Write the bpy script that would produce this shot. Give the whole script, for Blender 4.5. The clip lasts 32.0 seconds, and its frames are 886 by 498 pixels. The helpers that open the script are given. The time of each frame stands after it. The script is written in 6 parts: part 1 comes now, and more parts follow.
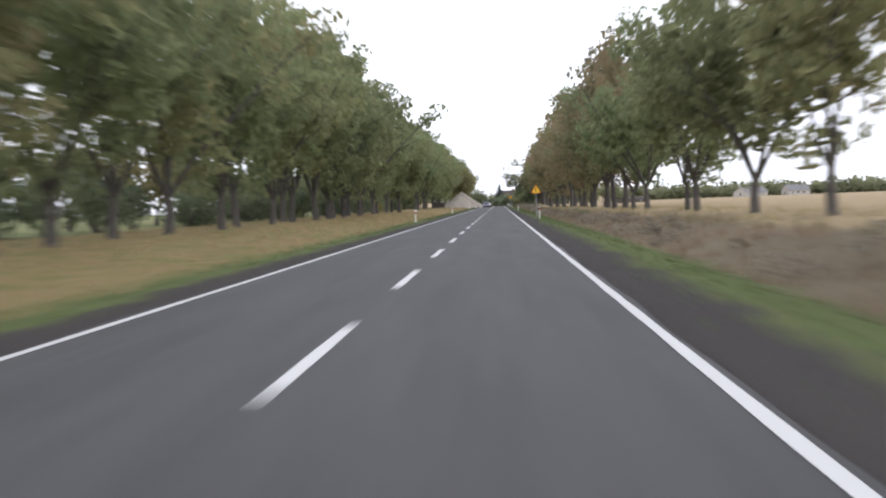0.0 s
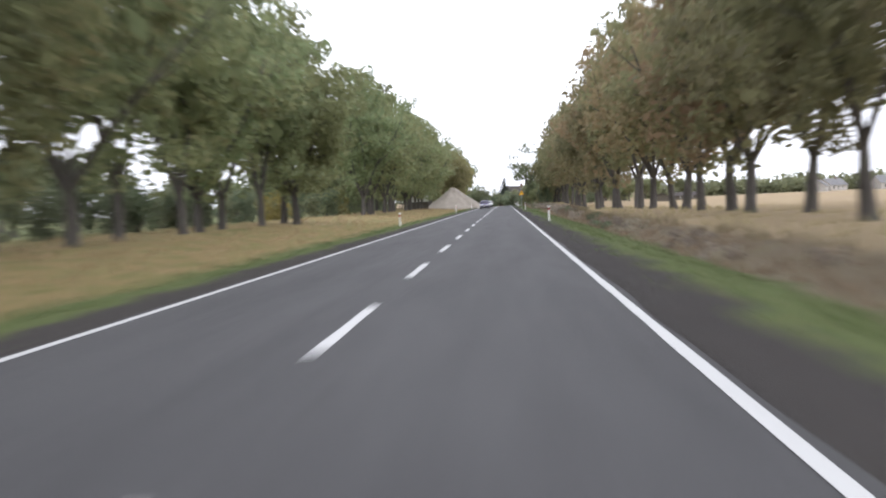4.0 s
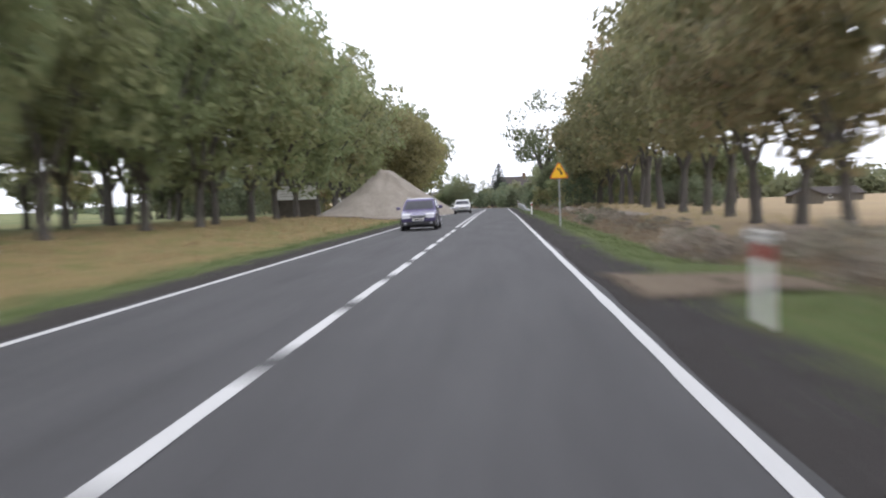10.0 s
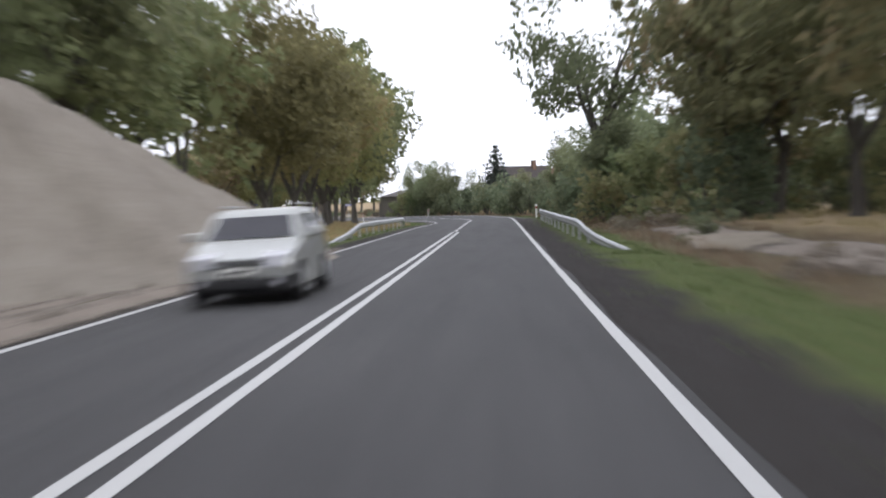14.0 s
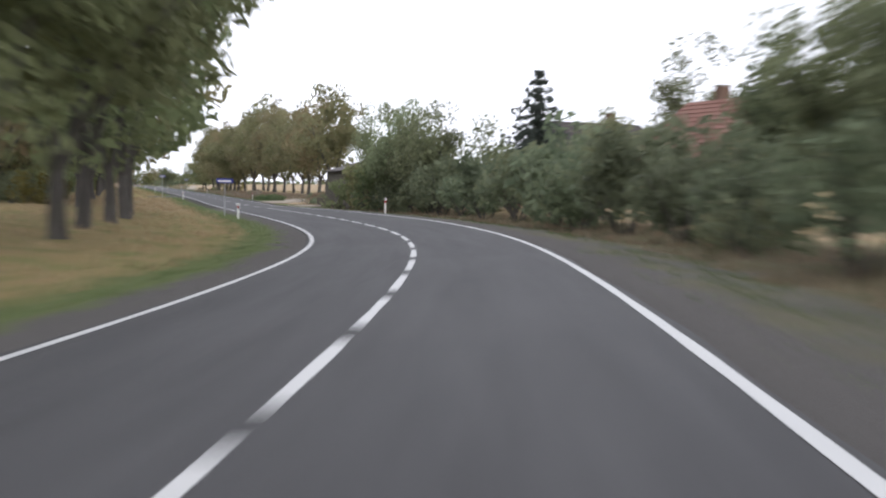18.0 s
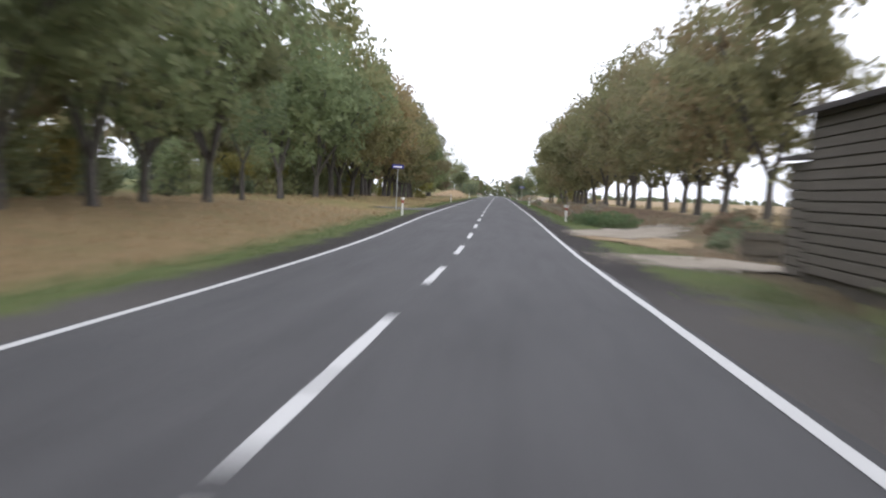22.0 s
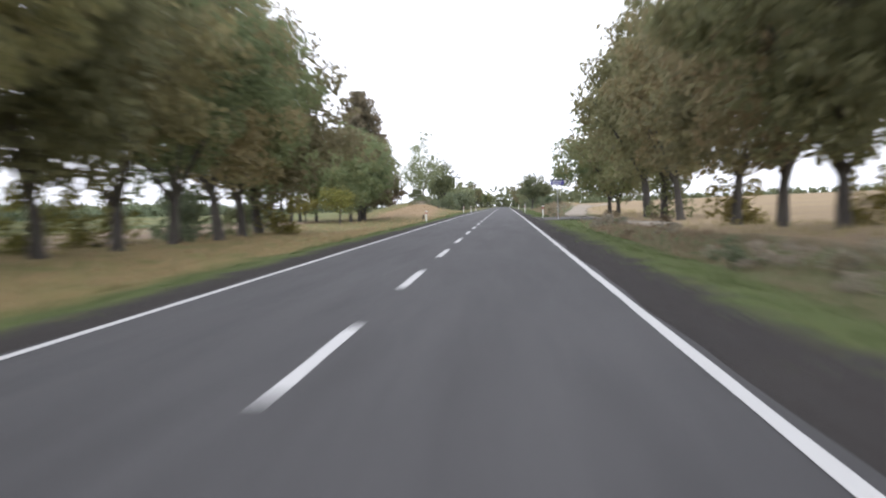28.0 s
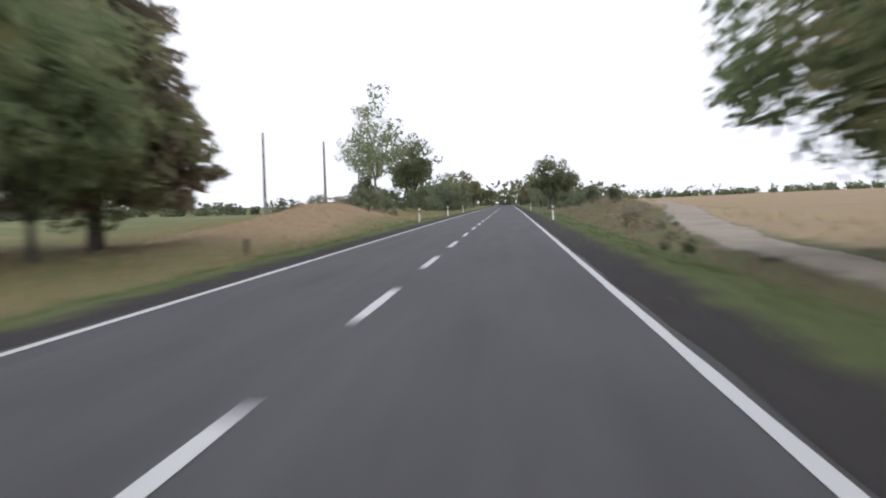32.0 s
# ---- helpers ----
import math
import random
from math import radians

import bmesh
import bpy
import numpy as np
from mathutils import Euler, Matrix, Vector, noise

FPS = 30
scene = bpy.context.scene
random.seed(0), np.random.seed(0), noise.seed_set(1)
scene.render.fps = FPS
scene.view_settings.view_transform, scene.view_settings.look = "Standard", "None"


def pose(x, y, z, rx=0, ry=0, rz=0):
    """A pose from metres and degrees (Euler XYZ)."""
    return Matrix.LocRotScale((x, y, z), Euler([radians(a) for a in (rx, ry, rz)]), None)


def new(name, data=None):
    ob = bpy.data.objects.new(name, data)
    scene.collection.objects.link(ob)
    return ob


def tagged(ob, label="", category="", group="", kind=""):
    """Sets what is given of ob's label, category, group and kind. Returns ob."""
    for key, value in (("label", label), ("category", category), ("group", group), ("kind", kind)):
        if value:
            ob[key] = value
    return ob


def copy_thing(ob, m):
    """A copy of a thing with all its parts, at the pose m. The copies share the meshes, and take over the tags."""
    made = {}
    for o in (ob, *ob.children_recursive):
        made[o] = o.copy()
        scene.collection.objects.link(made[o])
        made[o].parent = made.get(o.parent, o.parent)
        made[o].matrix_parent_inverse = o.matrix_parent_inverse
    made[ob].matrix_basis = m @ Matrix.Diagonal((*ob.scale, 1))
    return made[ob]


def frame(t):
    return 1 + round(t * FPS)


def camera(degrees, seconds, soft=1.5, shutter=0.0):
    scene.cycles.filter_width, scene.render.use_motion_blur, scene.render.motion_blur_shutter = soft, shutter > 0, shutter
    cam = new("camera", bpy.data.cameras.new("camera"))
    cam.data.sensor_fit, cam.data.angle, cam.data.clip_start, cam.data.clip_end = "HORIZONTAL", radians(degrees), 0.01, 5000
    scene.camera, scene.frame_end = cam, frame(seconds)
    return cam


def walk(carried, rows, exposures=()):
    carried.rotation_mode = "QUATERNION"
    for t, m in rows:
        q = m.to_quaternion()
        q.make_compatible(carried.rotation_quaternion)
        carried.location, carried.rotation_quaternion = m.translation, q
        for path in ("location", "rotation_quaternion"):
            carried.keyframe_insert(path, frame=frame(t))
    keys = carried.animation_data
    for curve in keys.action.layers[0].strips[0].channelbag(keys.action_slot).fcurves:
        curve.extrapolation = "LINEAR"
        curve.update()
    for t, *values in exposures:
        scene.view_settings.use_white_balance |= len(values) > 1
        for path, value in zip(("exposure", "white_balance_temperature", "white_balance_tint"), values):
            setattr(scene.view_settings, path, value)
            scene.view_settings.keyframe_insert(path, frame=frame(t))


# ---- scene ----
# the road's line: curvature and grade along its length, in metres from the start
BEND_S = [420, 440, 460, 480, 500, 520, 540, 560, 580, 600, 620, 640, 660, 680, 700]
BEND_K = [-0.00004, -0.00002, 0.00012, 0.00016, -0.00002, 0.00148, 0.00274, 0.00588, 0.00344, 0.00134, 0.00001, -0.00002, 0.00058, 0.00001, -0.00003]
GRADE_S = [398, 400, 440, 480, 520, 560, 600, 640, 680, 720, 1100]
GRADE_G = [0, -0.005, -0.0029, -0.0024, -0.0121, -0.0052, -0.0032, -0.0063, 0.0068, 0.003, 0]
FALL_S = [0, 380, 420, 460, 500, 540, 580, 620, 640, 660, 700, 1500]
FALL_L = [0.02, 0.02, 0.026, 0.034, 0.048, 0.058, 0.07, 0.065, 0.0525, 0.04, 0.02, 0.02]
FALL_R = [-0.02, -0.02, -0.022, -0.01, 0.04, 0.054, 0.068, 0.040, 0.022, -0.015, -0.02, -0.02]
STEP = 2.0
SG = np.arange(-400.0, 3200.1, STEP)


def summed(values, start=0.0):
    return start + np.concatenate([[0.0], np.cumsum((values[1:] + values[:-1]) / 2 * STEP)])


TH = summed(np.interp(SG, BEND_S, BEND_K, left=0, right=0))
TH -= np.interp(0.0, SG, TH)
CX = summed(-np.sin(TH))
CX -= np.interp(0.0, SG, CX)
CY = summed(np.cos(TH))
CY -= np.interp(0.0, SG, CY)
CZ = summed(np.interp(SG, GRADE_S, GRADE_G))
CZ -= np.interp(0.0, SG, CZ)
_k = np.ones(361) / 361
THW = np.convolve(np.pad(TH, 180, mode="edge"), _k, mode="valid")


def heading(s):
    return np.interp(s, SG, TH)


def place(s, off):
    """Plan position of a point at s along the road and off to its right."""
    s, off = np.asarray(s, float), np.asarray(off, float)
    th, tw = np.interp(s, SG, TH), np.interp(s, SG, THW)
    near = np.clip(off, -70, 70)
    far = off - near
    x = np.interp(s, SG, CX) + near * np.cos(th) + far * np.cos(tw)
    y = np.interp(s, SG, CY) + near * np.sin(th) + far * np.sin(tw)
    return x, y


def road_z(s, off):
    """Height of the asphalt: grade plus the fall of each lane."""
    s, off = np.asarray(s, float), np.asarray(off, float)
    left, right = np.interp(s, FALL_S, FALL_L), np.interp(s, FALL_S, FALL_R)
    return np.interp(s, SG, CZ) + np.where(off < 0, left * off, right * off)


RIGHT_O = [3.6, 5.2, 6.1, 7.2, 8.3, 9.6, 12.0, 16.0, 40.0, 120.0, 400.0, 1600.0]
RIGHT_Z = [0.0, -0.05, -0.22, -0.48, -0.42, -0.05, 0.22, 0.35, 0.7, 1.9, 5.0, 14.0]
# how far the ground beyond the right ditch and under the left avenue lies above or below that
BANK_S = [0, 100, 160, 200, 265, 295, 345, 385, 430, 660, 700, 760, 800, 840, 870, 950, 1010]
BANK_R = [-0.05, -0.1, -0.25, -0.25, -0.5, -0.85, -0.85, -0.5, 0.0, 0.0, 0.35, 0.25, 0.0, -0.35, -0.75, -0.65, -0.2]
LOW_S = [790, 845, 870, 965, 1000]
LOW_L = [0.0, -0.45, -0.6, -0.6, -0.1]
# where the straw of the field begins, right of the road
FIELD_S = [0, 60, 140, 300, 340, 420, 660, 700, 780, 820, 860, 930, 1000]
FIELD_O = [12.3, 12.0, 10.2, 10.2, 11.6, 12.0, 12.0, 14.8, 14.5, 11.4, 11.2, 12.4, 13.0]
LEFT_O = [3.6, 5.0, 6.2, 9.0, 14.0, 18.0, 60.0, 200.0, 600.0, 1600.0]
LEFT_Z = [0.0, -0.04, -0.16, -0.15, 0.1, 0.2, 0.4, 1.2, 4.0, 10.0]


def ground_z(s, off):
    s, off = np.broadcast_arrays(np.asarray(s, float), np.asarray(off, float))
    a = np.abs(off)
    base = np.interp(s, SG, CZ)
    edge = road_z(s, np.clip(off, -3.6, 3.6)) - base
    fade = np.clip((16 - a) / 11, 0, 1)
    prof = np.where(off > 0, np.interp(a, RIGHT_O, RIGHT_Z), np.interp(a, LEFT_O, LEFT_Z))
    # the fields on the right lie flat before the bend and rise towards the end
    low = np.where((off > 30), np.interp(a, [30, 40, 120, 400, 1600], [0.55, 0.55, 0.75, 1.0, 3.0]), prof)
    prof = np.where(off > 30, low + (prof - low) * np.interp(s, [640, 800], [0.0, 1.0]), prof)
    # the ditch is shallow by the bend and along the houses
    shallow = np.interp(s, [380, 420, 640, 700], [1.0, 0.35, 0.35, 1.0])
    for lo, hi in ((305, 313), (652, 668), (674, 704), (886, 908)):     # the ditch is filled at the drives
        shallow = shallow * (1 - np.clip((s - lo + 7) / 5, 0, 1) * np.clip((hi + 7 - s) / 5, 0, 1) * 0.92)
    prof = np.where((off > 0) & (prof < 0), prof * shallow, prof)
    prof = prof + np.where(off > 0, np.interp(s, BANK_S, BANK_R) * np.interp(a, [8.4, 11.5, 40, 110], [0.0, 1.0, 1.0, 0.0]), 0)
    prof = prof + np.where(off < 0, np.interp(s, LOW_S, LOW_L) * np.interp(a, [5.5, 12.0, 45, 150], [0.0, 1.0, 1.0, 0.0]), 0)
    # the stubble field dips behind the avenue before the village
    prof = prof - np.where(off > 0, np.interp(s, [200, 300, 470, 540], [0.0, 1.0, 1.0, 0.0]) * np.interp(a, [16.5, 30, 48, 100, 260], [0.0, 0.6, 1.3, 1.1, 0.0]), 0)
    # mound beside the road near the far end
    prof = prof + np.where(off < 0, 1.75 * np.exp(-(((s - 1003) / 28) ** 2) - ((off + 12.0) / 3.8) ** 2), 0)
    prof = prof + np.where(off < 0, 2.3 * np.exp(-(((s - 1090) / 40) ** 2) - ((off + 19) / 6.5) ** 2), 0)
    prof = prof + np.where(off > 0, 1.3 * np.exp(-(((s - 1040) / 45) ** 2) - ((off - 12) / 4) ** 2), 0)
    prof = prof + np.where(off < -20, np.interp(s, [760, 860], [0.0, 1.0]) * np.interp(a, [20, 200, 600, 1600], [0.0, 1.5, 4.0, 8.0]), 0)
    rough = 0.05 * np.sin(s * 0.41 + off * 0.9) * np.sin(s * 0.17 - off * 0.6) + 0.04 * np.sin(s * 1.3 + off * 2.1)
    rough = rough * np.clip((a - 4.6) / 3, 0, 1)
    return base + edge * fade + prof + rough


def spot(s, off, up=0.0, turn=0.0):
    """Pose on the ground beside the road, facing along it, turned by some degrees."""
    x, y = place(s, off)
    z = float(ground_z(s, off))
    return pose(float(x), float(y), z + up, 0, 0, math.degrees(float(heading(s))) + turn)


# ---- the camera and its way ----
cam = camera(37.64, 32.0, soft=2.0, shutter=1.6)
EYE = 1.392
# seconds, metres along the road, metres right of its middle, yaw off the road, pitch, lean
RIDE = [
    (0, -1.85, 1.74, 2.46, -1.98, 2.09),
    (1, 27.63, 1.88, 2.71, -2.14, 2.26),
    (2, 57.27, 1.82, 2.98, -2.08, 2.33),
    (4.6, 133.08, 1.83, 2.59, -2.03, 2.43),
    (5, 144.87, 1.88, 2.61, -2.18, 2.28),
    (6, 173.45, 2.01, 2.79, -2.23, 2.64),
    (7, 202.21, 1.92, 2.77, -2.01, 2.33),
    (7.5, 216.96, 1.96, 2.81, -2.29, 2.64),
    (8, 231.37, 1.96, 2.68, -2.34, 2.36),
    (9, 260.18, 2.12, 2.61, -2.18, 2.42),
    (10, 288.76, 2.01, 2.46, -2.16, 1.84),
    (11, 317.34, 2.20, 2.87, -2.24, 1.85),
    (12, 345.74, 2.27, 2.93, -2.22, 2.05),
    (12.4, 357.10, 2.31, 2.99, -2.22, 2.05),
    (13, 374.08, 2.26, 2.76, -2.28, 2.31),
    (14, 402.11, 2.17, 2.39, -1.84, 2.15),
    (14.4, 413.33, 2.20, 2.85, -2.06, 2.00),
    (16.6, 474.20, 2.05, 3.11, -2.00, 1.14),
    (17, 485.19, 1.98, 3.01, -1.99, 1.04),
    (18, 512.50, 1.65, 3.18, -2.15, -0.74),
    (19, 540.26, 1.23, 3.83, -2.14, -2.49),
    (20, 567.72, 0.94, 2.44, -1.93, -3.35),
    (20.5, 581.50, 1.05, 1.91, -2.12, -3.25),
    (21, 595.28, 1.24, 1.94, -1.93, -3.14),
    (22, 622.61, 1.39, 3.07, -2.22, -2.88),
    (22.4, 633.97, 1.41, 3.15, -1.93, -2.17),
    (23, 651.06, 1.49, 3.20, -2.10, -0.71),
    (24, 678.99, 1.70, 2.70, -2.09, 1.21),
    (25, 706.79, 1.73, 3.35, -1.89, 1.65),
    (27.6, 780.53, 1.64, 2.74, -1.95, 1.48),
    (28, 791.49, 1.73, 2.72, -1.99, 1.78),
    (29, 820.37, 1.90, 2.57, -2.22, 2.25),
    (30, 849.02, 1.97, 2.85, -2.09, 2.08),
    (31, 877.10, 1.86, 2.82, -2.00, 2.14),
    (32, 905.64, 1.84, 2.92, -2.06, 1.81),
]
rows = []
for t, s, off, yaw, pitch, lean in RIDE:
    x, y = place(s, off)
    z = float(road_z(s, off)) + EYE
    slope = math.degrees(math.atan(float(np.interp(s, GRADE_S, GRADE_G))))
    rows.append((t, pose(float(x), float(y), z, 90 + pitch + slope, lean, yaw + math.degrees(float(heading(s))))))
walk(cam, rows, [(0, 0.02), (1, 0.18), (2, 0.3), (5, 0.25), (8, 0.15), (10, 0.2), (11, 0.28), (12, 0.05), (14, -0.05), (18, -0.02), (21, -0.12), (23, 0.2), (25, 0.08), (28, 0.08), (30, -0.14), (31, -0.24), (32, -0.42)])

# ---- light: a bright, evenly overcast sky ----
world = bpy.data.worlds.new("overcast_sky")
scene.world = world
world.use_nodes = True
wn, wl = world.node_tree.nodes, world.node_tree.links
wn.clear()
sky = wn.new("ShaderNodeTexSky")
sky.sky_type = "NISHITA"
sky.sun_disc = False
sky.sun_elevation = radians(48)
sky.sun_rotation = radians(150)
sky.air_density, sky.dust_density, sky.ozone_density = 1.0, 4.0, 1.0
grey = wn.new("ShaderNodeHueSaturation")
grey.inputs["Saturation"].default_value = 0.10
veil = wn.new("ShaderNodeMixRGB")
veil.blend_type = "MIX"
veil.inputs["Fac"].default_value = 0.8
veil.inputs["Color2"].default_value = (12.1, 12.4, 13.95, 1)
back = wn.new("ShaderNodeBackground")
back.inputs["Strength"].default_value = 0.15
out = wn.new("ShaderNodeOutputWorld")
wl.new(sky.outputs[0], grey.inputs["Color"])
wl.new(grey.outputs[0], veil.inputs["Color1"])
wl.new(veil.outputs[0], back.inputs["Color"])
wl.new(back.outputs[0], out.inputs[0])

sun = new("sun", bpy.data.lights.new("sun", "SUN"))
sun.data.energy = 0.8
sun.data.angle = radians(40)
sun.data.color = (1.0, 0.97, 0.93)
sun.matrix_world = pose(0, 0, 60, 42, 0, 30)


# ---- materials ----
def material(name, rough=0.8, metal=0.0, spec=0.3):
    m = bpy.data.materials.new(name)
    m.use_nodes = True
    n, l = m.node_tree.nodes, m.node_tree.links
    b = n["Principled BSDF"]
    b.inputs["Roughness"].default_value = rough
    b.inputs["Metallic"].default_value = metal
    b.inputs["Specular IOR Level"].default_value = spec
    return m, n, l, b


def noise_node(n, l, scale, detail=4.0, vec=None, rough=0.6):
    t = n.new("ShaderNodeTexNoise")
    t.inputs["Scale"].default_value = scale
    t.inputs["Detail"].default_value = detail
    t.inputs["Roughness"].default_value = rough
    if vec is not None:
        l.new(vec, t.inputs["Vector"])
    return t.outputs["Fac"]


def ramp(n, l, fac, stops):
    r = n.new("ShaderNodeValToRGB")
    e = r.color_ramp.elements
    while len(e) < len(stops):
        e.new(0.5)
    for k, (p, c) in zip(e, stops):
        k.position = p
        k.color = (*c, 1) if len(c) == 3 else c
    l.new(fac, r.inputs["Fac"])
    return r.outputs["Color"]


def mix(n, l, fac, a, b, blend="MIX"):
    m = n.new("ShaderNodeMixRGB")
    m.blend_type = blend
    for v, sock in ((fac, m.inputs["Fac"]), (a, m.inputs["Color1"]), (b, m.inputs["Color2"])):
        if hasattr(v, "is_linked"):
            l.new(v, sock)
        elif isinstance(v, (int, float)):
            sock.default_value = v
        else:
            sock.default_value = (*v, 1)
    return m.outputs["Color"]


def maths(n, l, op, a, b=0.0):
    m = n.new("ShaderNodeMath")
    m.operation = op
    for v, sock in ((a, m.inputs[0]), (b, m.inputs[1])):
        if hasattr(v, "is_linked"):
            l.new(v, sock)
        else:
            sock.default_value = v
    return m.outputs[0]


def step_in(n, l, value, low, high):
    r = n.new("ShaderNodeMapRange")
    r.inputs["From Min"].default_value = low
    r.inputs["From Max"].default_value = high
    l.new(value, r.inputs["Value"])
    return r.outputs["Result"]


def bumped(n, l, b, height, strength=0.4, dist=0.02):
    k = n.new("ShaderNodeBump")
    k.inputs["Strength"].default_value = strength
    k.inputs["Distance"].default_value = dist
    l.new(height, k.inputs["Height"])
    l.new(k.outputs[0], b.inputs["Normal"])


def world_pos(n):
    return n.new("ShaderNodeNewGeometry").outputs["Position"]


def attribute(n, name):
    a = n.new("ShaderNodeAttribute")
    a.attribute_name = name
    return a.outputs["Fac"]


def plain(name, colour, rough=0.6, metal=0.0, spec=0.4, vary=0.25, scale=6.0, bump=0.0):
    """A painted, stone or metal surface with mottling at two scales."""
    m, n, l, b = material(name, rough, metal, spec)
    c = n.new("ShaderNodeTexCoord").outputs["Object"]
    f1, f2 = noise_node(n, l, scale, 5, c), noise_node(n, l, scale * 9, 3, c)
    f = maths(n, l, "MULTIPLY", maths(n, l, "ADD", f1, f2), 0.5)
    lo = tuple(max(0.0, v * (1 - vary)) for v in colour)
    hi = tuple(min(1.0, v * (1 + vary)) for v in colour)
    l.new(ramp(n, l, f, [(0.3, lo), (0.7, hi)]), b.inputs["Base Color"])
    if bump:
        bumped(n, l, b, f, bump, 0.02)
    return m


def asphalt():
    m, n, l, b = material("asphalt", 0.78, 0, 0.35)
    p = world_pos(n)
    fine, mid, wide = noise_node(n, l, 55, 4, p), noise_node(n, l, 2.2, 5, p), noise_node(n, l, 0.12, 3, p)
    lat = attribute(n, "lateral")
    base = ramp(n, l, fine, [(0.25, (0.026, 0.026, 0.028)), (0.75, (0.060, 0.059, 0.061))])
    base = mix(n, l, 0.5, base, ramp(n, l, mid, [(0.3, (0.036, 0.036, 0.038)), (0.7, (0.054, 0.053, 0.055))]))
    base = mix(n, l, step_in(n, l, wide, 0.45, 0.65), base, (0.049, 0.048, 0.050), "MIX")
    # polished wheel tracks and the darker band of oil between them
    wave = maths(n, l, "SINE", maths(n, l, "MULTIPLY", lat, 3.7))
    base = mix(n, l, maths(n, l, "MULTIPLY", step_in(n, l, wave, 0.1, 1.0), 0.22), base, (0.062, 0.061, 0.063))
    # long smears and mended patches along the lanes
    cv = n.new("ShaderNodeCombineXYZ")
    l.new(maths(n, l, "MULTIPLY", lat, 1.3), cv.inputs[0])
    l.new(maths(n, l, "MULTIPLY", attribute(n, "along"), 0.09), cv.inputs[1])
    smear = noise_node(n, l, 1.0, 5, cv.outputs[0], 0.65)
    base = mix(n, l, 1.0, base, ramp(n, l, smear, [(0.3, (0.60, 0.592, 0.605)), (0.5, (0.66, 0.652, 0.672)), (0.72, (0.73, 0.722, 0.742))]), "MULTIPLY")
    l.new(base, b.inputs["Base Color"])
    l.new(step_in(n, l, smear, -0.4, 1.5), b.inputs["Specular IOR Level"])
    bumped(n, l, b, fine, 0.5, 0.01)
    return m


def paint_line():
    m, n, l, b = material("road_paint", 0.6, 0, 0.4)
    p = world_pos(n)
    worn = noise_node(n, l, 9, 6, p, 0.7)
    fine = noise_node(n, l, 60, 3, p)
    c = ramp(n, l, worn, [(0.28, (0.20, 0.20, 0.20)), (0.42, (0.42, 0.42, 0.42)), (0.8, (0.49, 0.49, 0.48))])
    c = mix(n, l, 0.12, c, ramp(n, l, fine, [(0.3, (0.3, 0.3, 0.3)), (0.7, (0.9, 0.9, 0.9))]))
    l.new(c, b.inputs["Base Color"])
    return m


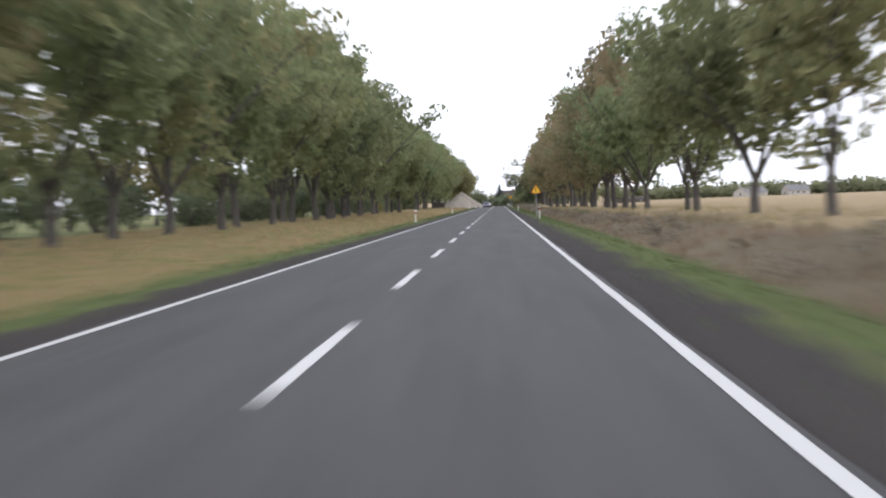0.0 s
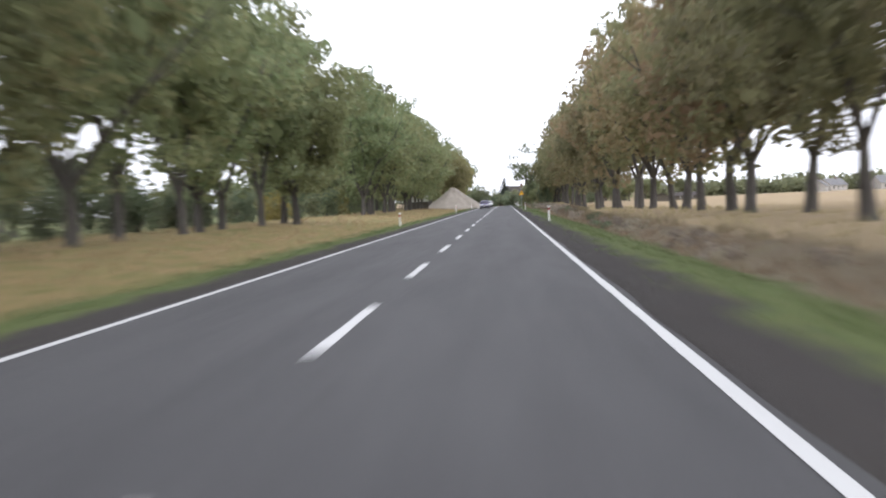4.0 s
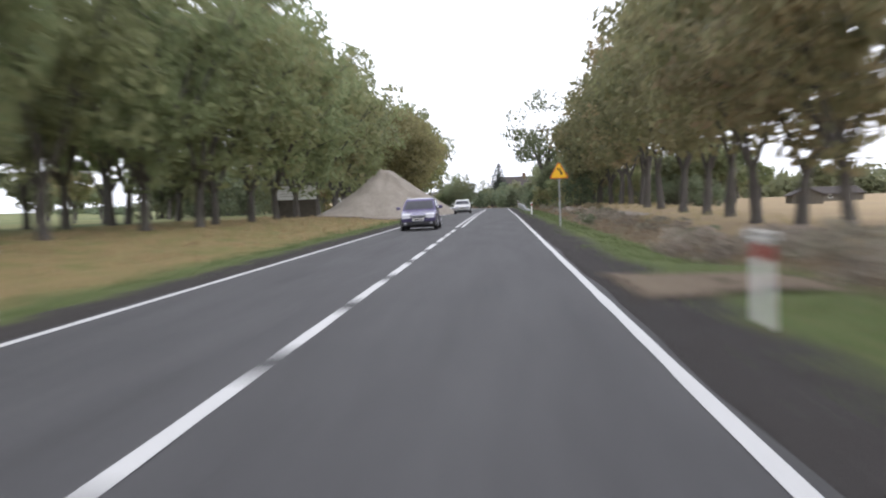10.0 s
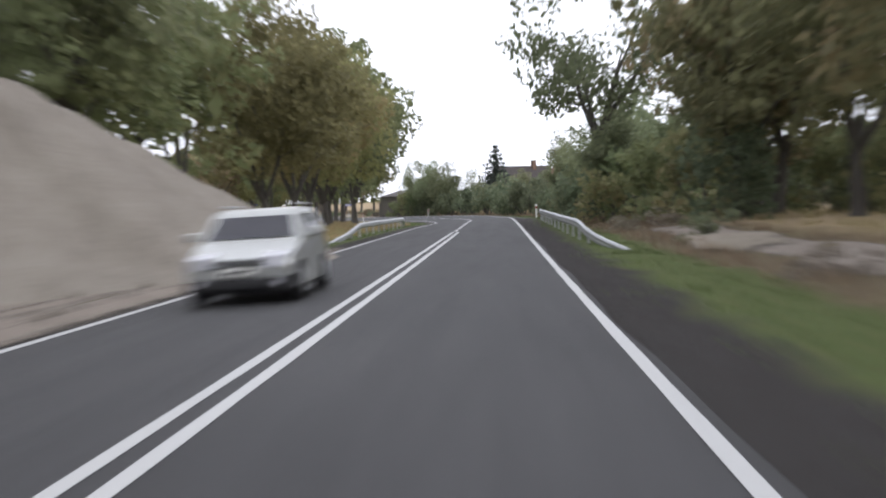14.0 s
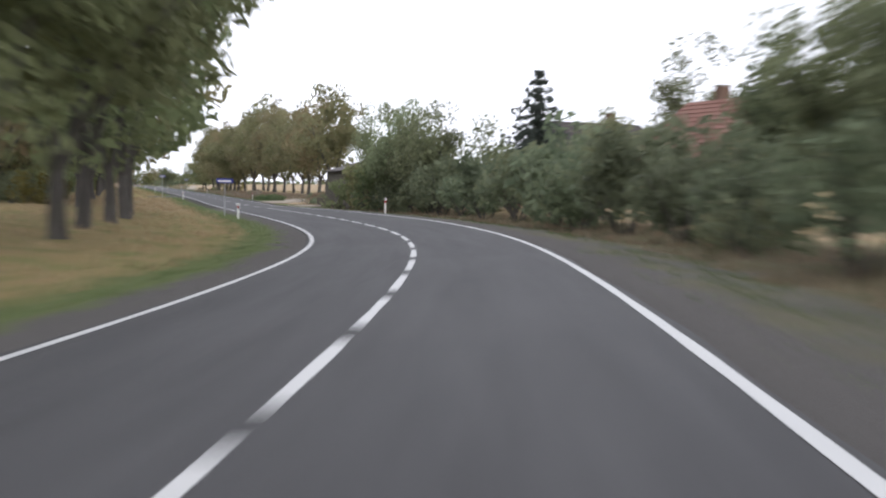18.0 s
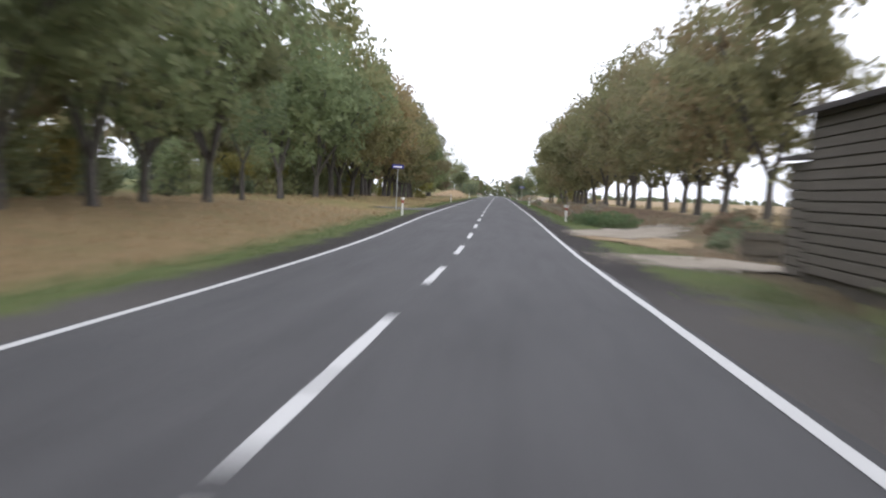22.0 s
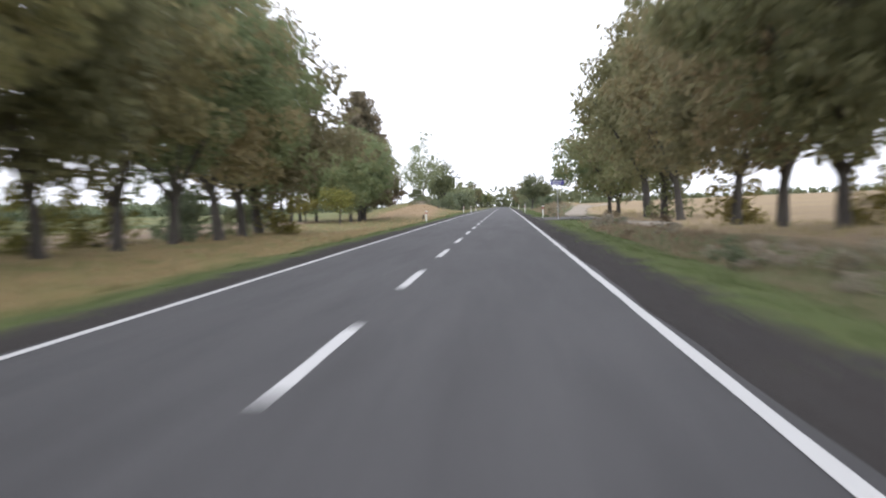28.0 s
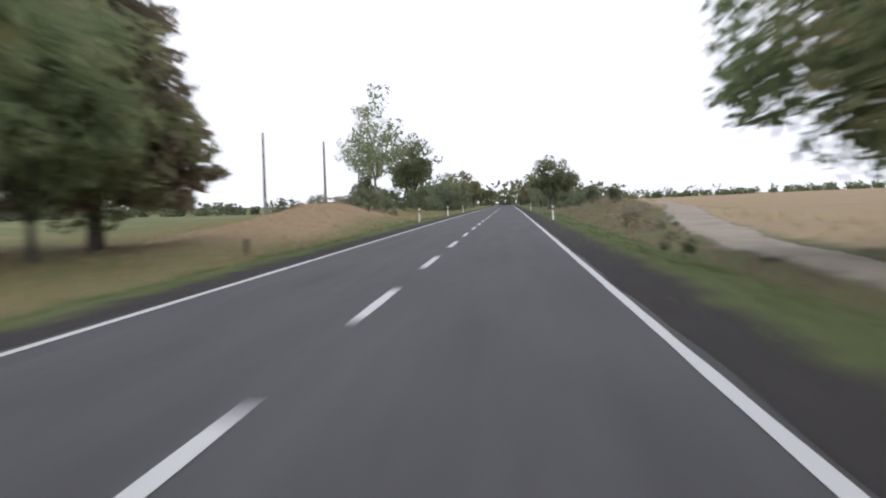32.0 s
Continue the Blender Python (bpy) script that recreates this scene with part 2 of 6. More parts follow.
def ground_mat():
    """Soil, gravel shoulder, green verge, dry grass and stubble, by the distance from the road and by patches."""
    m, n, l, b = material("ground_cover", 0.95, 0, 0.1)
    p = world_pos(n)
    lat, along = attribute(n, "lateral"), attribute(n, "along")
    side = maths(n, l, "GREATER_THAN", lat, 0.0)
    a = maths(n, l, "ABSOLUTE", lat)
    n1, n2, n3 = noise_node(n, l, 0.55, 5, p), noise_node(n, l, 3.5, 5, p), noise_node(n, l, 26, 4, p)
    n0 = noise_node(n, l, 0.06, 4, p)
    wob = maths(n, l, "MULTIPLY", maths(n, l, "SUBTRACT", n1, 0.5), 2.2)
    wob = maths(n, l, "ADD", wob, maths(n, l, "MULTIPLY", maths(n, l, "SUBTRACT", n2, 0.5), 0.9))
    aw = maths(n, l, "ADD", a, wob)
    gravel = ramp(n, l, n3, [(0.25, (0.026, 0.025, 0.026)), (0.6, (0.060, 0.057, 0.056)), (0.8, (0.115, 0.11, 0.105))])
    gravel = mix(n, l, step_in(n, l, n2, 0.45, 0.7), gravel, (0.040, 0.036, 0.034))
    gravel = mix(n, l, step_in(n, l, n1, 0.35, 0.7), mix(n, l, 1.0, gravel, (0.98, 0.95, 0.93), "MULTIPLY"), mix(n, l, 1.0, gravel, (0.84, 0.82, 0.81), "MULTIPLY"))
    early = maths(n, l, "SUBTRACT", 1.0, step_in(n, l, along, 140, 280))
    gravel = mix(n, l, maths(n, l, "MULTIPLY", early, 0.12), gravel, ramp(n, l, n2, [(0.3, (0.060, 0.054, 0.049)), (0.7, (0.115, 0.102, 0.092))]))
    bend = maths(n, l, "MULTIPLY", step_in(n, l, along, 476, 520), maths(n, l, "SUBTRACT", 1.0, step_in(n, l, along, 640, 652)))
    gravel = mix(n, l, maths(n, l, "MULTIPLY", bend, 0.85), gravel, ramp(n, l, n3, [(0.25, (0.066, 0.062, 0.060)), (0.75, (0.130, 0.122, 0.116))]))
    green = ramp(n, l, n3, [(0.25, (0.048, 0.069, 0.024)), (0.75, (0.120, 0.152, 0.056))])
    green = mix(n, l, step_in(n, l, n2, 0.5, 0.75), green, (0.145, 0.125, 0.065))
    dry = ramp(n, l, n3, [(0.25, (0.11, 0.085, 0.040)), (0.75, (0.31, 0.235, 0.115))])
    dry = mix(n, l, step_in(n, l, n1, 0.45, 0.68), dry, (0.13, 0.135, 0.05))
    brown = ramp(n, l, n3, [(0.25, (0.070, 0.053, 0.034)), (0.75, (0.185, 0.147, 0.096))])
    brown = mix(n, l, step_in(n, l, n1, 0.50, 0.66), brown, (0.125, 0.11, 0.06))
    brown = mix(n, l, maths(n, l, "MULTIPLY", step_in(n, l, n2, 0.52, 0.64), 0.6), brown, (0.185, 0.155, 0.105))
    brown = mix(n, l, maths(n, l, "MULTIPLY", step_in(n, l, n2, 0.46, 0.36), 0.6), brown, (0.065, 0.05, 0.036))
    ruddy = maths(n, l, "MULTIPLY", step_in(n, l, along, 708, 722), maths(n, l, "SUBTRACT", 1.0, step_in(n, l, along, 775, 800)))
    brown = mix(n, l, maths(n, l, "MULTIPLY", ruddy, 0.7), brown, ramp(n, l, n2, [(0.3, (0.072, 0.044, 0.031)), (0.7, (0.165, 0.108, 0.078))]))
    grassy = mix(n, l, step_in(n, l, n2, 0.42, 0.62), (0.082, 0.096, 0.042), (0.142, 0.136, 0.074))
    brown = mix(n, l, maths(n, l, "MULTIPLY", step_in(n, l, along, 760, 805), 0.92), brown, grassy)
    stub = ramp(n, l, n3, [(0.25, (0.215, 0.163, 0.098)), (0.75, (0.375, 0.295, 0.18))])
    stub = mix(n, l, step_in(n, l, n0, 0.42, 0.62), stub, (0.27, 0.205, 0.135))
    meadow = mix(n, l, step_in(n, l, n0, 0.40, 0.60), (0.105, 0.130, 0.06), (0.18, 0.175, 0.085))
    brown = mix(n, l, maths(n, l, "MULTIPLY", early, 0.5), brown, (0.185, 0.158, 0.112))
    brown = mix(n, l, maths(n, l, "MULTIPLY", maths(n, l, "MULTIPLY", bend, step_in(n, l, aw, 6.6, 7.6)), 0.8), brown, mix(n, l, n2, (0.045, 0.05, 0.026), (0.11, 0.10, 0.055)))
    rgreen = mix(n, l, maths(n, l, "MULTIPLY", bend, 0.85), green, mix(n, l, maths(n, l, "MULTIPLY", step_in(n, l, n1, 0.45, 0.65), 0.6), gravel, brown))
    rside = mix(n, l, step_in(n, l, aw, 6.7, 7.6), rgreen, brown)
    past = maths(n, l, "SUBTRACT", aw, attribute(n, "field_edge"))
    rside = mix(n, l, step_in(n, l, past, -0.7, 0.7), rside, stub)
    last = maths(n, l, "MULTIPLY", step_in(n, l, along, 885, 925), 0.75)
    dry = mix(n, l, last, dry, mix(n, l, step_in(n, l, n2, 0.4, 0.62), (0.098, 0.108, 0.045), (0.165, 0.150, 0.072)))
    bank = maths(n, l, "MULTIPLY", step_in(n, l, along, 958, 976), maths(n, l, "SUBTRACT", 1.0, step_in(n, l, along, 1032, 1050)))
    bank = maths(n, l, "MULTIPLY", bank, maths(n, l, "MULTIPLY", step_in(n, l, aw, 7.6, 9.2), maths(n, l, "SUBTRACT", 1.0, step_in(n, l, aw, 16, 18))))
    dry = mix(n, l, maths(n, l, "MULTIPLY", bank, 0.85), dry, ramp(n, l, n2, [(0.3, (0.20, 0.135, 0.082)), (0.7, (0.34, 0.245, 0.155))]))
    warm = maths(n, l, "MULTIPLY", step_in(n, l, along, 610, 640), maths(n, l, "SUBTRACT", 1.0, step_in(n, l, along, 712, 724)))
    dry = mix(n, l, maths(n, l, "MULTIPLY", warm, 0.6), dry, ramp(n, l, n2, [(0.3, (0.135, 0.090, 0.052)), (0.7, (0.255, 0.180, 0.108))]))
    lside = mix(n, l, step_in(n, l, aw, 5.9, 7.2), green, dry)
    lside = mix(n, l, step_in(n, l, aw, 22, 30), lside, meadow)
    c = mix(n, l, side, lside, rside)
    c = mix(n, l, step_in(n, l, maths(n, l, "ADD", aw, maths(n, l, "MULTIPLY", side, -0.1)), 4.45, 5.05), gravel, c)
    l.new(c, b.inputs["Base Color"])
    bumped(n, l, b, maths(n, l, "ADD", n3, n2), 0.8, 0.06)
    return m


def leaf_mat(name, dark, light, autumn=None, share=0.25):
    m, n, l, b = material(name, 0.6, 0, 0.25)
    dark = tuple(1.44 * (0.75 * a + 0.25 * b) for a, b in zip(dark, light))
    light = tuple(1.44 * b for b in light)
    isl = n.new("ShaderNodeNewGeometry").outputs["Random Per Island"]
    ob = n.new("ShaderNodeObjectInfo").outputs["Random"]
    p = n.new("ShaderNodeTexCoord").outputs["Object"]
    big = noise_node(n, l, 0.35, 3, p)
    c = ramp(n, l, isl, [(0.0, dark), (1.0, light)])
    c = mix(n, l, maths(n, l, "MULTIPLY", step_in(n, l, big, 0.35, 0.7), 0.55), c, tuple(0.5 * (x + y) for x, y in zip(dark, light)))
    if autumn:
        turn = maths(n, l, "ADD", maths(n, l, "MULTIPLY", ob, 0.55), maths(n, l, "ADD", maths(n, l, "MULTIPLY", big, 0.8), maths(n, l, "MULTIPLY", isl, 0.25)))
        c = mix(n, l, maths(n, l, "MULTIPLY", step_in(n, l, turn, 1.15 - share, 1.45 - share), 0.85), c, autumn)
    tint = n.new("ShaderNodeHueSaturation")
    l.new(c, tint.inputs["Color"])
    tint.inputs["Saturation"].default_value = 0.84
    other = maths(n, l, "FRACT", maths(n, l, "MULTIPLY", ob, 7.31))
    l.new(maths(n, l, "ADD", maths(n, l, "MULTIPLY", other, 0.040), 0.479), tint.inputs["Hue"])
    vv = maths(n, l, "ADD", maths(n, l, "MULTIPLY", ob, 0.5), 0.75)
    l.new(vv, tint.inputs["Value"])
    l.new(tint.outputs[0], b.inputs["Base Color"])
    tr = n.new("ShaderNodeBsdfTranslucent")
    l.new(tint.outputs[0], tr.inputs["Color"])
    sh = n.new("ShaderNodeMixShader")
    sh.inputs[0].default_value = 0.62
    l.new(b.outputs[0], sh.inputs[1])
    l.new(tr.outputs[0], sh.inputs[2])
    l.new(sh.outputs[0], n["Material Output"].inputs["Surface"])
    return m


def bark_mat(name, dark, light):
    m, n, l, b = material(name, 0.95, 0, 0.15)
    c = n.new("ShaderNodeTexCoord").outputs["Object"]
    mp = n.new("ShaderNodeMapping")
    mp.inputs["Scale"].default_value = (9, 9, 1.6)
    l.new(c, mp.inputs["Vector"])
    f = noise_node(n, l, 1.0, 6, mp.outputs[0], 0.7)
    g = noise_node(n, l, 1.1, 3, c)
    k = mix(n, l, step_in(n, l, g, 0.5, 0.7), ramp(n, l, f, [(0.3, dark), (0.7, light)]), (0.09, 0.095, 0.07))
    l.new(k, b.inputs["Base Color"])
    bumped(n, l, b, f, 0.9, 0.05)
    return m


ASPHALT, LINE, GROUND = asphalt(), paint_line(), ground_mat()
BARK = bark_mat("bark", (0.052, 0.048, 0.046), (0.130, 0.118, 0.108))
PALE_BARK = bark_mat("pale_bark", (0.10, 0.095, 0.085), (0.42, 0.40, 0.36))
LEAF_GREEN = leaf_mat("lime_leaves", (0.078, 0.098, 0.040), (0.190, 0.220, 0.096), (0.235, 0.20, 0.085), 0.27)
LEAF_OLIVE = leaf_mat("olive_gold_leaves", (0.100, 0.102, 0.040), (0.245, 0.232, 0.088), (0.26, 0.20, 0.08), 0.30)
LEAF_GOLD = leaf_mat("turning_maple_leaves", (0.096, 0.099, 0.049), (0.216, 0.205, 0.095), (0.235, 0.165, 0.080), 0.40)
LEAF_DARK = leaf_mat("oak_leaves", (0.076, 0.091, 0.049), (0.174, 0.196, 0.097))
LEAF_FIELD = leaf_mat("field_maple_leaves", (0.079, 0.098, 0.046), (0.188, 0.215, 0.094), (0.22, 0.18, 0.08), 0.16)
GREYWEED = leaf_mat("grey_weeds", (0.11, 0.092, 0.068), (0.27, 0.235, 0.18))
LEAF_RUST = leaf_mat("browning_leaves", (0.094, 0.092, 0.058), (0.205, 0.186, 0.114), (0.19, 0.138, 0.085), 0.25)
LEAF_PALE = leaf_mat("poplar_leaves", (0.05, 0.07, 0.03), (0.16, 0.19, 0.085))
LEAF_BIRCH = leaf_mat("birch_leaves", (0.085, 0.105, 0.055), (0.22, 0.245, 0.125))
LEAF_YELLOW = leaf_mat("yellowing_leaves", (0.06, 0.065, 0.012), (0.19, 0.165, 0.03))
NEEDLE = leaf_mat("spruce_needles", (0.028, 0.038, 0.034), (0.07, 0.085, 0.07))
SHRUB = leaf_mat("shrub_leaves", (0.060, 0.078, 0.046), (0.152, 0.182, 0.100), (0.15, 0.14, 0.06), 0.25)
BLADE_GREEN = leaf_mat("green_grass_blades", (0.040, 0.060, 0.018), (0.118, 0.150, 0.050))
BLADE_LUSH = leaf_mat("lush_grass_blades", (0.045, 0.075, 0.030), (0.105, 0.150, 0.060))
BLADE_DRY = leaf_mat("dry_grass_blades", (0.12, 0.095, 0.04), (0.38, 0.29, 0.14))
BLADE_BROWN = leaf_mat("withered_weeds", (0.07, 0.05, 0.03), (0.22, 0.17, 0.10))
WHITE = plain("white_plastic", (0.72, 0.72, 0.69), 0.45, vary=0.15)
RED = plain("red_reflector", (0.30, 0.03, 0.03), 0.3, vary=0.2)
BLACK = plain("black_plastic", (0.02, 0.02, 0.022), 0.5, vary=0.3)
YELLOW = plain("yellow_sign_face", (0.80, 0.46, 0.02), 0.4, vary=0.08)
SIGN_RED = plain("sign_red", (0.55, 0.10, 0.03), 0.4, vary=0.1)
BLUE = plain("blue_sign_face", (0.035, 0.04, 0.25), 0.4, vary=0.12)
ZINC = plain("galvanised_steel", (0.42, 0.43, 0.44), 0.45, 0.75, vary=0.25)
OLDWOOD = plain("weathered_wood", (0.125, 0.11, 0.09), 0.9, vary=0.45, scale=3, bump=0.4)
GREYPOLE = plain("grey_pole_wood", (0.20, 0.19, 0.175), 0.9, vary=0.35, scale=3, bump=0.3)
DARKWOOD = plain("dark_planks", (0.085, 0.075, 0.06), 0.9, vary=0.5, scale=3, bump=0.4)
PANEL = plain("grey_white_panel", (0.66, 0.67, 0.66), 0.6, vary=0.12)
CONCRETE = plain("pale_concrete", (0.36, 0.34, 0.31), 0.9, vary=0.25, scale=1.2, bump=0.3)
GREYROOF = plain("weathered_grey_roof", (0.17, 0.17, 0.175), 0.8, vary=0.3, scale=2.5, bump=0.2)
TILE = plain("red_roof_tiles", (0.185, 0.088, 0.066), 0.8, vary=0.35, scale=2.5, bump=0.3)
DARKTILE = plain("dark_roof_tiles", (0.058, 0.050, 0.047), 0.85, vary=0.35, scale=2.5, bump=0.3)
PLASTER = plain("yellow_plaster", (0.52, 0.42, 0.26), 0.9, vary=0.14, scale=1.5)
BRICK = plain("brown_brick", (0.15, 0.095, 0.07), 0.9, vary=0.3, scale=6, bump=0.3)
GLASS = plain("dark_window_glass", (0.02, 0.022, 0.025), 0.08, 0.0, 0.8, vary=0.1)


# ---- building helpers ----
def mesh_of(name, verts, faces, mat=None, attrs=None, smooth=False):
    me = bpy.data.meshes.new(name)
    verts = np.asarray(verts, dtype=np.float32)
    faces = np.asarray(faces, dtype=np.int32)
    nf, k = faces.shape
    me.vertices.add(len(verts))
    me.vertices.foreach_set("co", verts.ravel())
    me.loops.add(nf * k)
    me.loops.foreach_set("vertex_index", faces.ravel())
    me.polygons.add(nf)
    me.polygons.foreach_set("loop_start", np.arange(0, nf * k, k, dtype=np.int32))
    me.polygons.foreach_set("loop_total", np.full(nf, k, dtype=np.int32))
    if smooth:
        me.polygons.foreach_set("use_smooth", np.ones(nf, dtype=bool))
    for key, val in (attrs or {}).items():
        at = me.attributes.new(key, "FLOAT", "POINT")
        at.data.foreach_set("value", np.asarray(val, dtype=np.float32).ravel())
    me.update(calc_edges=True)
    if mat:
        me.materials.append(mat)
    return me


def grid_faces(rows_n, cols_n):
    i = np.arange(rows_n - 1)[:, None] * cols_n + np.arange(cols_n - 1)[None, :]
    return np.stack([i, i + 1, i + 1 + cols_n, i + cols_n], -1).reshape(-1, 4)


def part(name, bm, mat, parent=None, label=""):
    """Links a bmesh as one mesh object, under parent where one is given."""
    me = bpy.data.meshes.new(name)
    bm.normal_update()
    bm.to_mesh(me)
    bm.free()
    me.materials.append(mat)
    ob = new(name, me)
    if parent is not None:
        ob.parent = parent
    if label:
        ob["label"] = label
    return ob


def thing(name, label, category, group="", kind=""):
    ob = new(name)
    ob.empty_display_size = 0.3
    return tagged(ob, label, category, group, kind)


def box(bm, lo, hi, bevel=0.0):
    r = bmesh.ops.create_cube(bm, size=1.0)
    for v in r["verts"]:
        v.co = Vector([lo[i] + (v.co[i] + 0.5) * (hi[i] - lo[i]) for i in range(3)])
    if bevel:
        e = list({k for v in r["verts"] for k in v.link_edges})
        bmesh.ops.bevel(bm, geom=e, offset=bevel, segments=2, affect="EDGES", profile=0.5)
    return bm


def rod(bm, a, b, ra, rb=None, sides=8):
    a, b = Vector(a), Vector(b)
    rb = ra if rb is None else rb
    r = bmesh.ops.create_cone(bm, cap_ends=True, segments=sides, radius1=ra, radius2=rb, depth=(b - a).length)
    q = (b - a).to_track_quat("Z", "Y").to_matrix().to_4x4()
    bmesh.ops.transform(bm, matrix=Matrix.Translation((a + b) / 2) @ q, verts=r["verts"])
    return bm


def slab(bm, outline, lo, hi, axis=1):
    """A flat outline in two axes, made thick along the third."""
    def at(p, d):
        return [(d, p[0], p[1]), (p[0], d, p[1]), (p[0], p[1], d)][axis]
    a = [bm.verts.new(at(p, lo)) for p in outline]
    b = [bm.verts.new(at(p, hi)) for p in outline]
    n = len(outline)
    bm.faces.new(a)
    bm.faces.new(b[::-1])
    for i in range(n):
        bm.faces.new((a[i], b[i], b[(i + 1) % n], a[(i + 1) % n]))
    bmesh.ops.recalc_face_normals(bm, faces=bm.faces[:])
    return bm


def strip(name, s0, s1, o0, o1, mat, lift, step=2.0, wob=0.0, cols=2, on_road=True, label="", category="", group=""):
    """A thin sheet that follows the road from s0 to s1 between two offsets."""
    n = max(2, int(round((s1 - s0) / step)) + 1)
    s = np.linspace(s0, s1, n)[:, None]
    o = np.linspace(0, 1, cols)[None, :]
    off = o0 + (o1 - o0) * o + wob * np.sin(s * 1.7 + o * 9) * np.abs(o - 0.5) * 2 + wob * 0.6 * np.sin(s * 0.63 + o * 4) * np.abs(o - 0.5) * 2
    s = s + 0 * off
    x, y = place(s, off)
    z = (road_z(s, off) if on_road else ground_z(s, off)) + lift
    me = mesh_of(name, np.stack([x, y, z], -1).reshape(-1, 3), grid_faces(n, cols), mat, {"lateral": off, "along": s})
    ob = new(name, me)
    return ob


# ---- ground and road ----
near_s = np.arange(-40, 1240.1, 2.0)
gs = np.concatenate([[-390, -250, -150, -90], near_s, [1260, 1300, 1360, 1450, 1600, 1900, 2400, 3150]])
half = [3.0, 3.4, 3.6, 4.0, 4.3, 4.7, 5.2, 5.7, 6.2, 6.8, 7.4, 8.0, 8.6, 9.3, 10.2, 11.2, 12.4, 14, 16, 18.5, 22, 27, 34, 45, 60, 85, 130, 200, 330, 600, 1000, 1600]
go = np.array([-o for o in half[::-1]] + [0.0] + half)
S2, O2 = np.meshgrid(gs, go, indexing="ij")
GX, GY = place(S2, O2)
GZ = ground_z(S2, O2) - np.where(np.abs(O2) < 3.45, 0.09, 0.02)
GZ = GZ + 0.05 * np.random.RandomState(3).standard_normal(GZ.shape) * np.clip((np.abs(O2) - 5) / 3, 0, 1) * (np.abs(O2) < 40)
flat = np.zeros(S2.shape, bool)
for lo, hi, sd in ((303, 321, 1), (648, 668, 1), (670, 706, 1), (878, 912, 1), (715, 740, -1), (378, 460, -1)):
    flat |= (S2 > lo - 4) & (S2 < hi + 4) & (O2 * sd > 0)
GZ = np.where(flat & (np.abs(O2) < 34), ground_z(S2, O2) - np.where(np.abs(O2) < 3.45, 0.09, 0.02), GZ)
ground = new("ground", mesh_of("ground", np.stack([GX, GY, GZ], -1).reshape(-1, 3), grid_faces(len(gs), len(go)), GROUND, {"lateral": O2, "along": S2, "field_edge": np.interp(S2, FIELD_S, FIELD_O)}, smooth=True))
tagged(ground, "dry autumn verges, stubble fields and gravel shoulders", "ground", kind="structure")

rs_ = np.arange(-60, 1500.1, 2.0)
ro = np.array([-3.60, -3.58, -3.3, -1.8, 0.0, 1.8, 3.3, 3.54, 3.56])
S3, O3 = np.meshgrid(rs_, ro, indexing="ij")
edge = np.abs(O3) > 3.5
O3 = O3 + np.where(edge, np.sign(O3) * (0.025 * np.sin(S3 * 0.9) + 0.03 * np.sin(S3 * 0.37 + 1)), 0)
RX, RY = place(S3, O3)
RZ = road_z(S3, O3) - np.where((np.arange(len(ro)) % (len(ro) - 1) == 0)[None, :], 0.12, 0.0)
road = new("road", mesh_of("road", np.stack([RX, RY, RZ], -1).reshape(-1, 3), grid_faces(len(rs_), len(ro)), ASPHALT, {"lateral": O3, "along": S3}))
tagged(road, "worn grey asphalt country road with two lanes", "road", kind="structure")

markings = thing("road_markings", "white painted edge lines and broken centre line on the asphalt", "road marking", kind="structure")


def marking(s0, s1, off, width, wob=0.006):
    ob = strip("painted_line", s0, s1, off - width / 2, off + width / 2, LINE, 0.006, step=2.0 if s1 - s0 > 8 else 1.0, wob=wob)
    ob.parent = markings


for a in range(-60, 1500, 60):
    marking(a, a + 60, -3.4, 0.15)
    marking(a, a + 60, 3.385, 0.135)
DASH_A, DASH_B = 0.97, 14.12
k = -5
while DASH_A + 12 * k < 222:                     # long gaps before the bend
    marking(DASH_A + 12 * k - 5.4, DASH_A + 12 * k, 0, 0.15)
    k += 1
s = 228.6
while s < 346:                                   # warning line, short gaps
    marking(s, s + 4.4, 0, 0.15)
    s += 6.0
marking(351.5, 466, -0.09, 0.13)                   # double line past the gravel yard
marking(351.5, 466, 0.19, 0.13)
s = 467.5
while s < 630:                                   # warning line through the bend
    marking(s, min(s + 4.4, 632.4), 0, 0.15)
    s += 6.0
k = -25
while DASH_B + 12 * k < 1480:
    if DASH_B + 12 * k > 633:
        marking(DASH_B + 12 * k - 5.4, DASH_B + 12 * k, 0, 0.15)
    k += 1


# ---- trees ----
def limb(vs, fs, p, d, length, r0, r1, segs, rng, bend=0.25, sides=7):
    """Adds one tapered, bending limb; returns points along it."""
    pts, rad = [Vector(p)], [r0]
    d = Vector(d).normalized()
    for i in range(segs):
        d = (d + Vector((rng.uniform(-bend, bend), rng.uniform(-bend, bend), rng.uniform(-bend * 0.3, bend * 0.6)))).normalized()
        pts.append(pts[-1] + d * (length / segs))
        rad.append(r0 + (r1 - r0) * (i + 1) / segs)
    base = len(vs)
    for i, (q, r) in enumerate(zip(pts, rad)):
        t = (pts[min(i + 1, segs)] - pts[max(i - 1, 0)]).normalized()
        u = t.orthogonal().normalized()
        w = t.cross(u)
        for k in range(sides):
            a = 2 * math.pi * k / sides
            rr = r * (1 + 0.12 * math.sin(3 * a + i))
            vs.append(q + u * rr * math.cos(a) + w * rr * math.sin(a))
    for i in range(segs):
        for k in range(sides):
            k2 = (k + 1) % sides
            fs.append((base + i * sides + k, base + i * sides + k2, base + (i + 1) * sides + k2, base + (i + 1) * sides + k))
    return pts, d


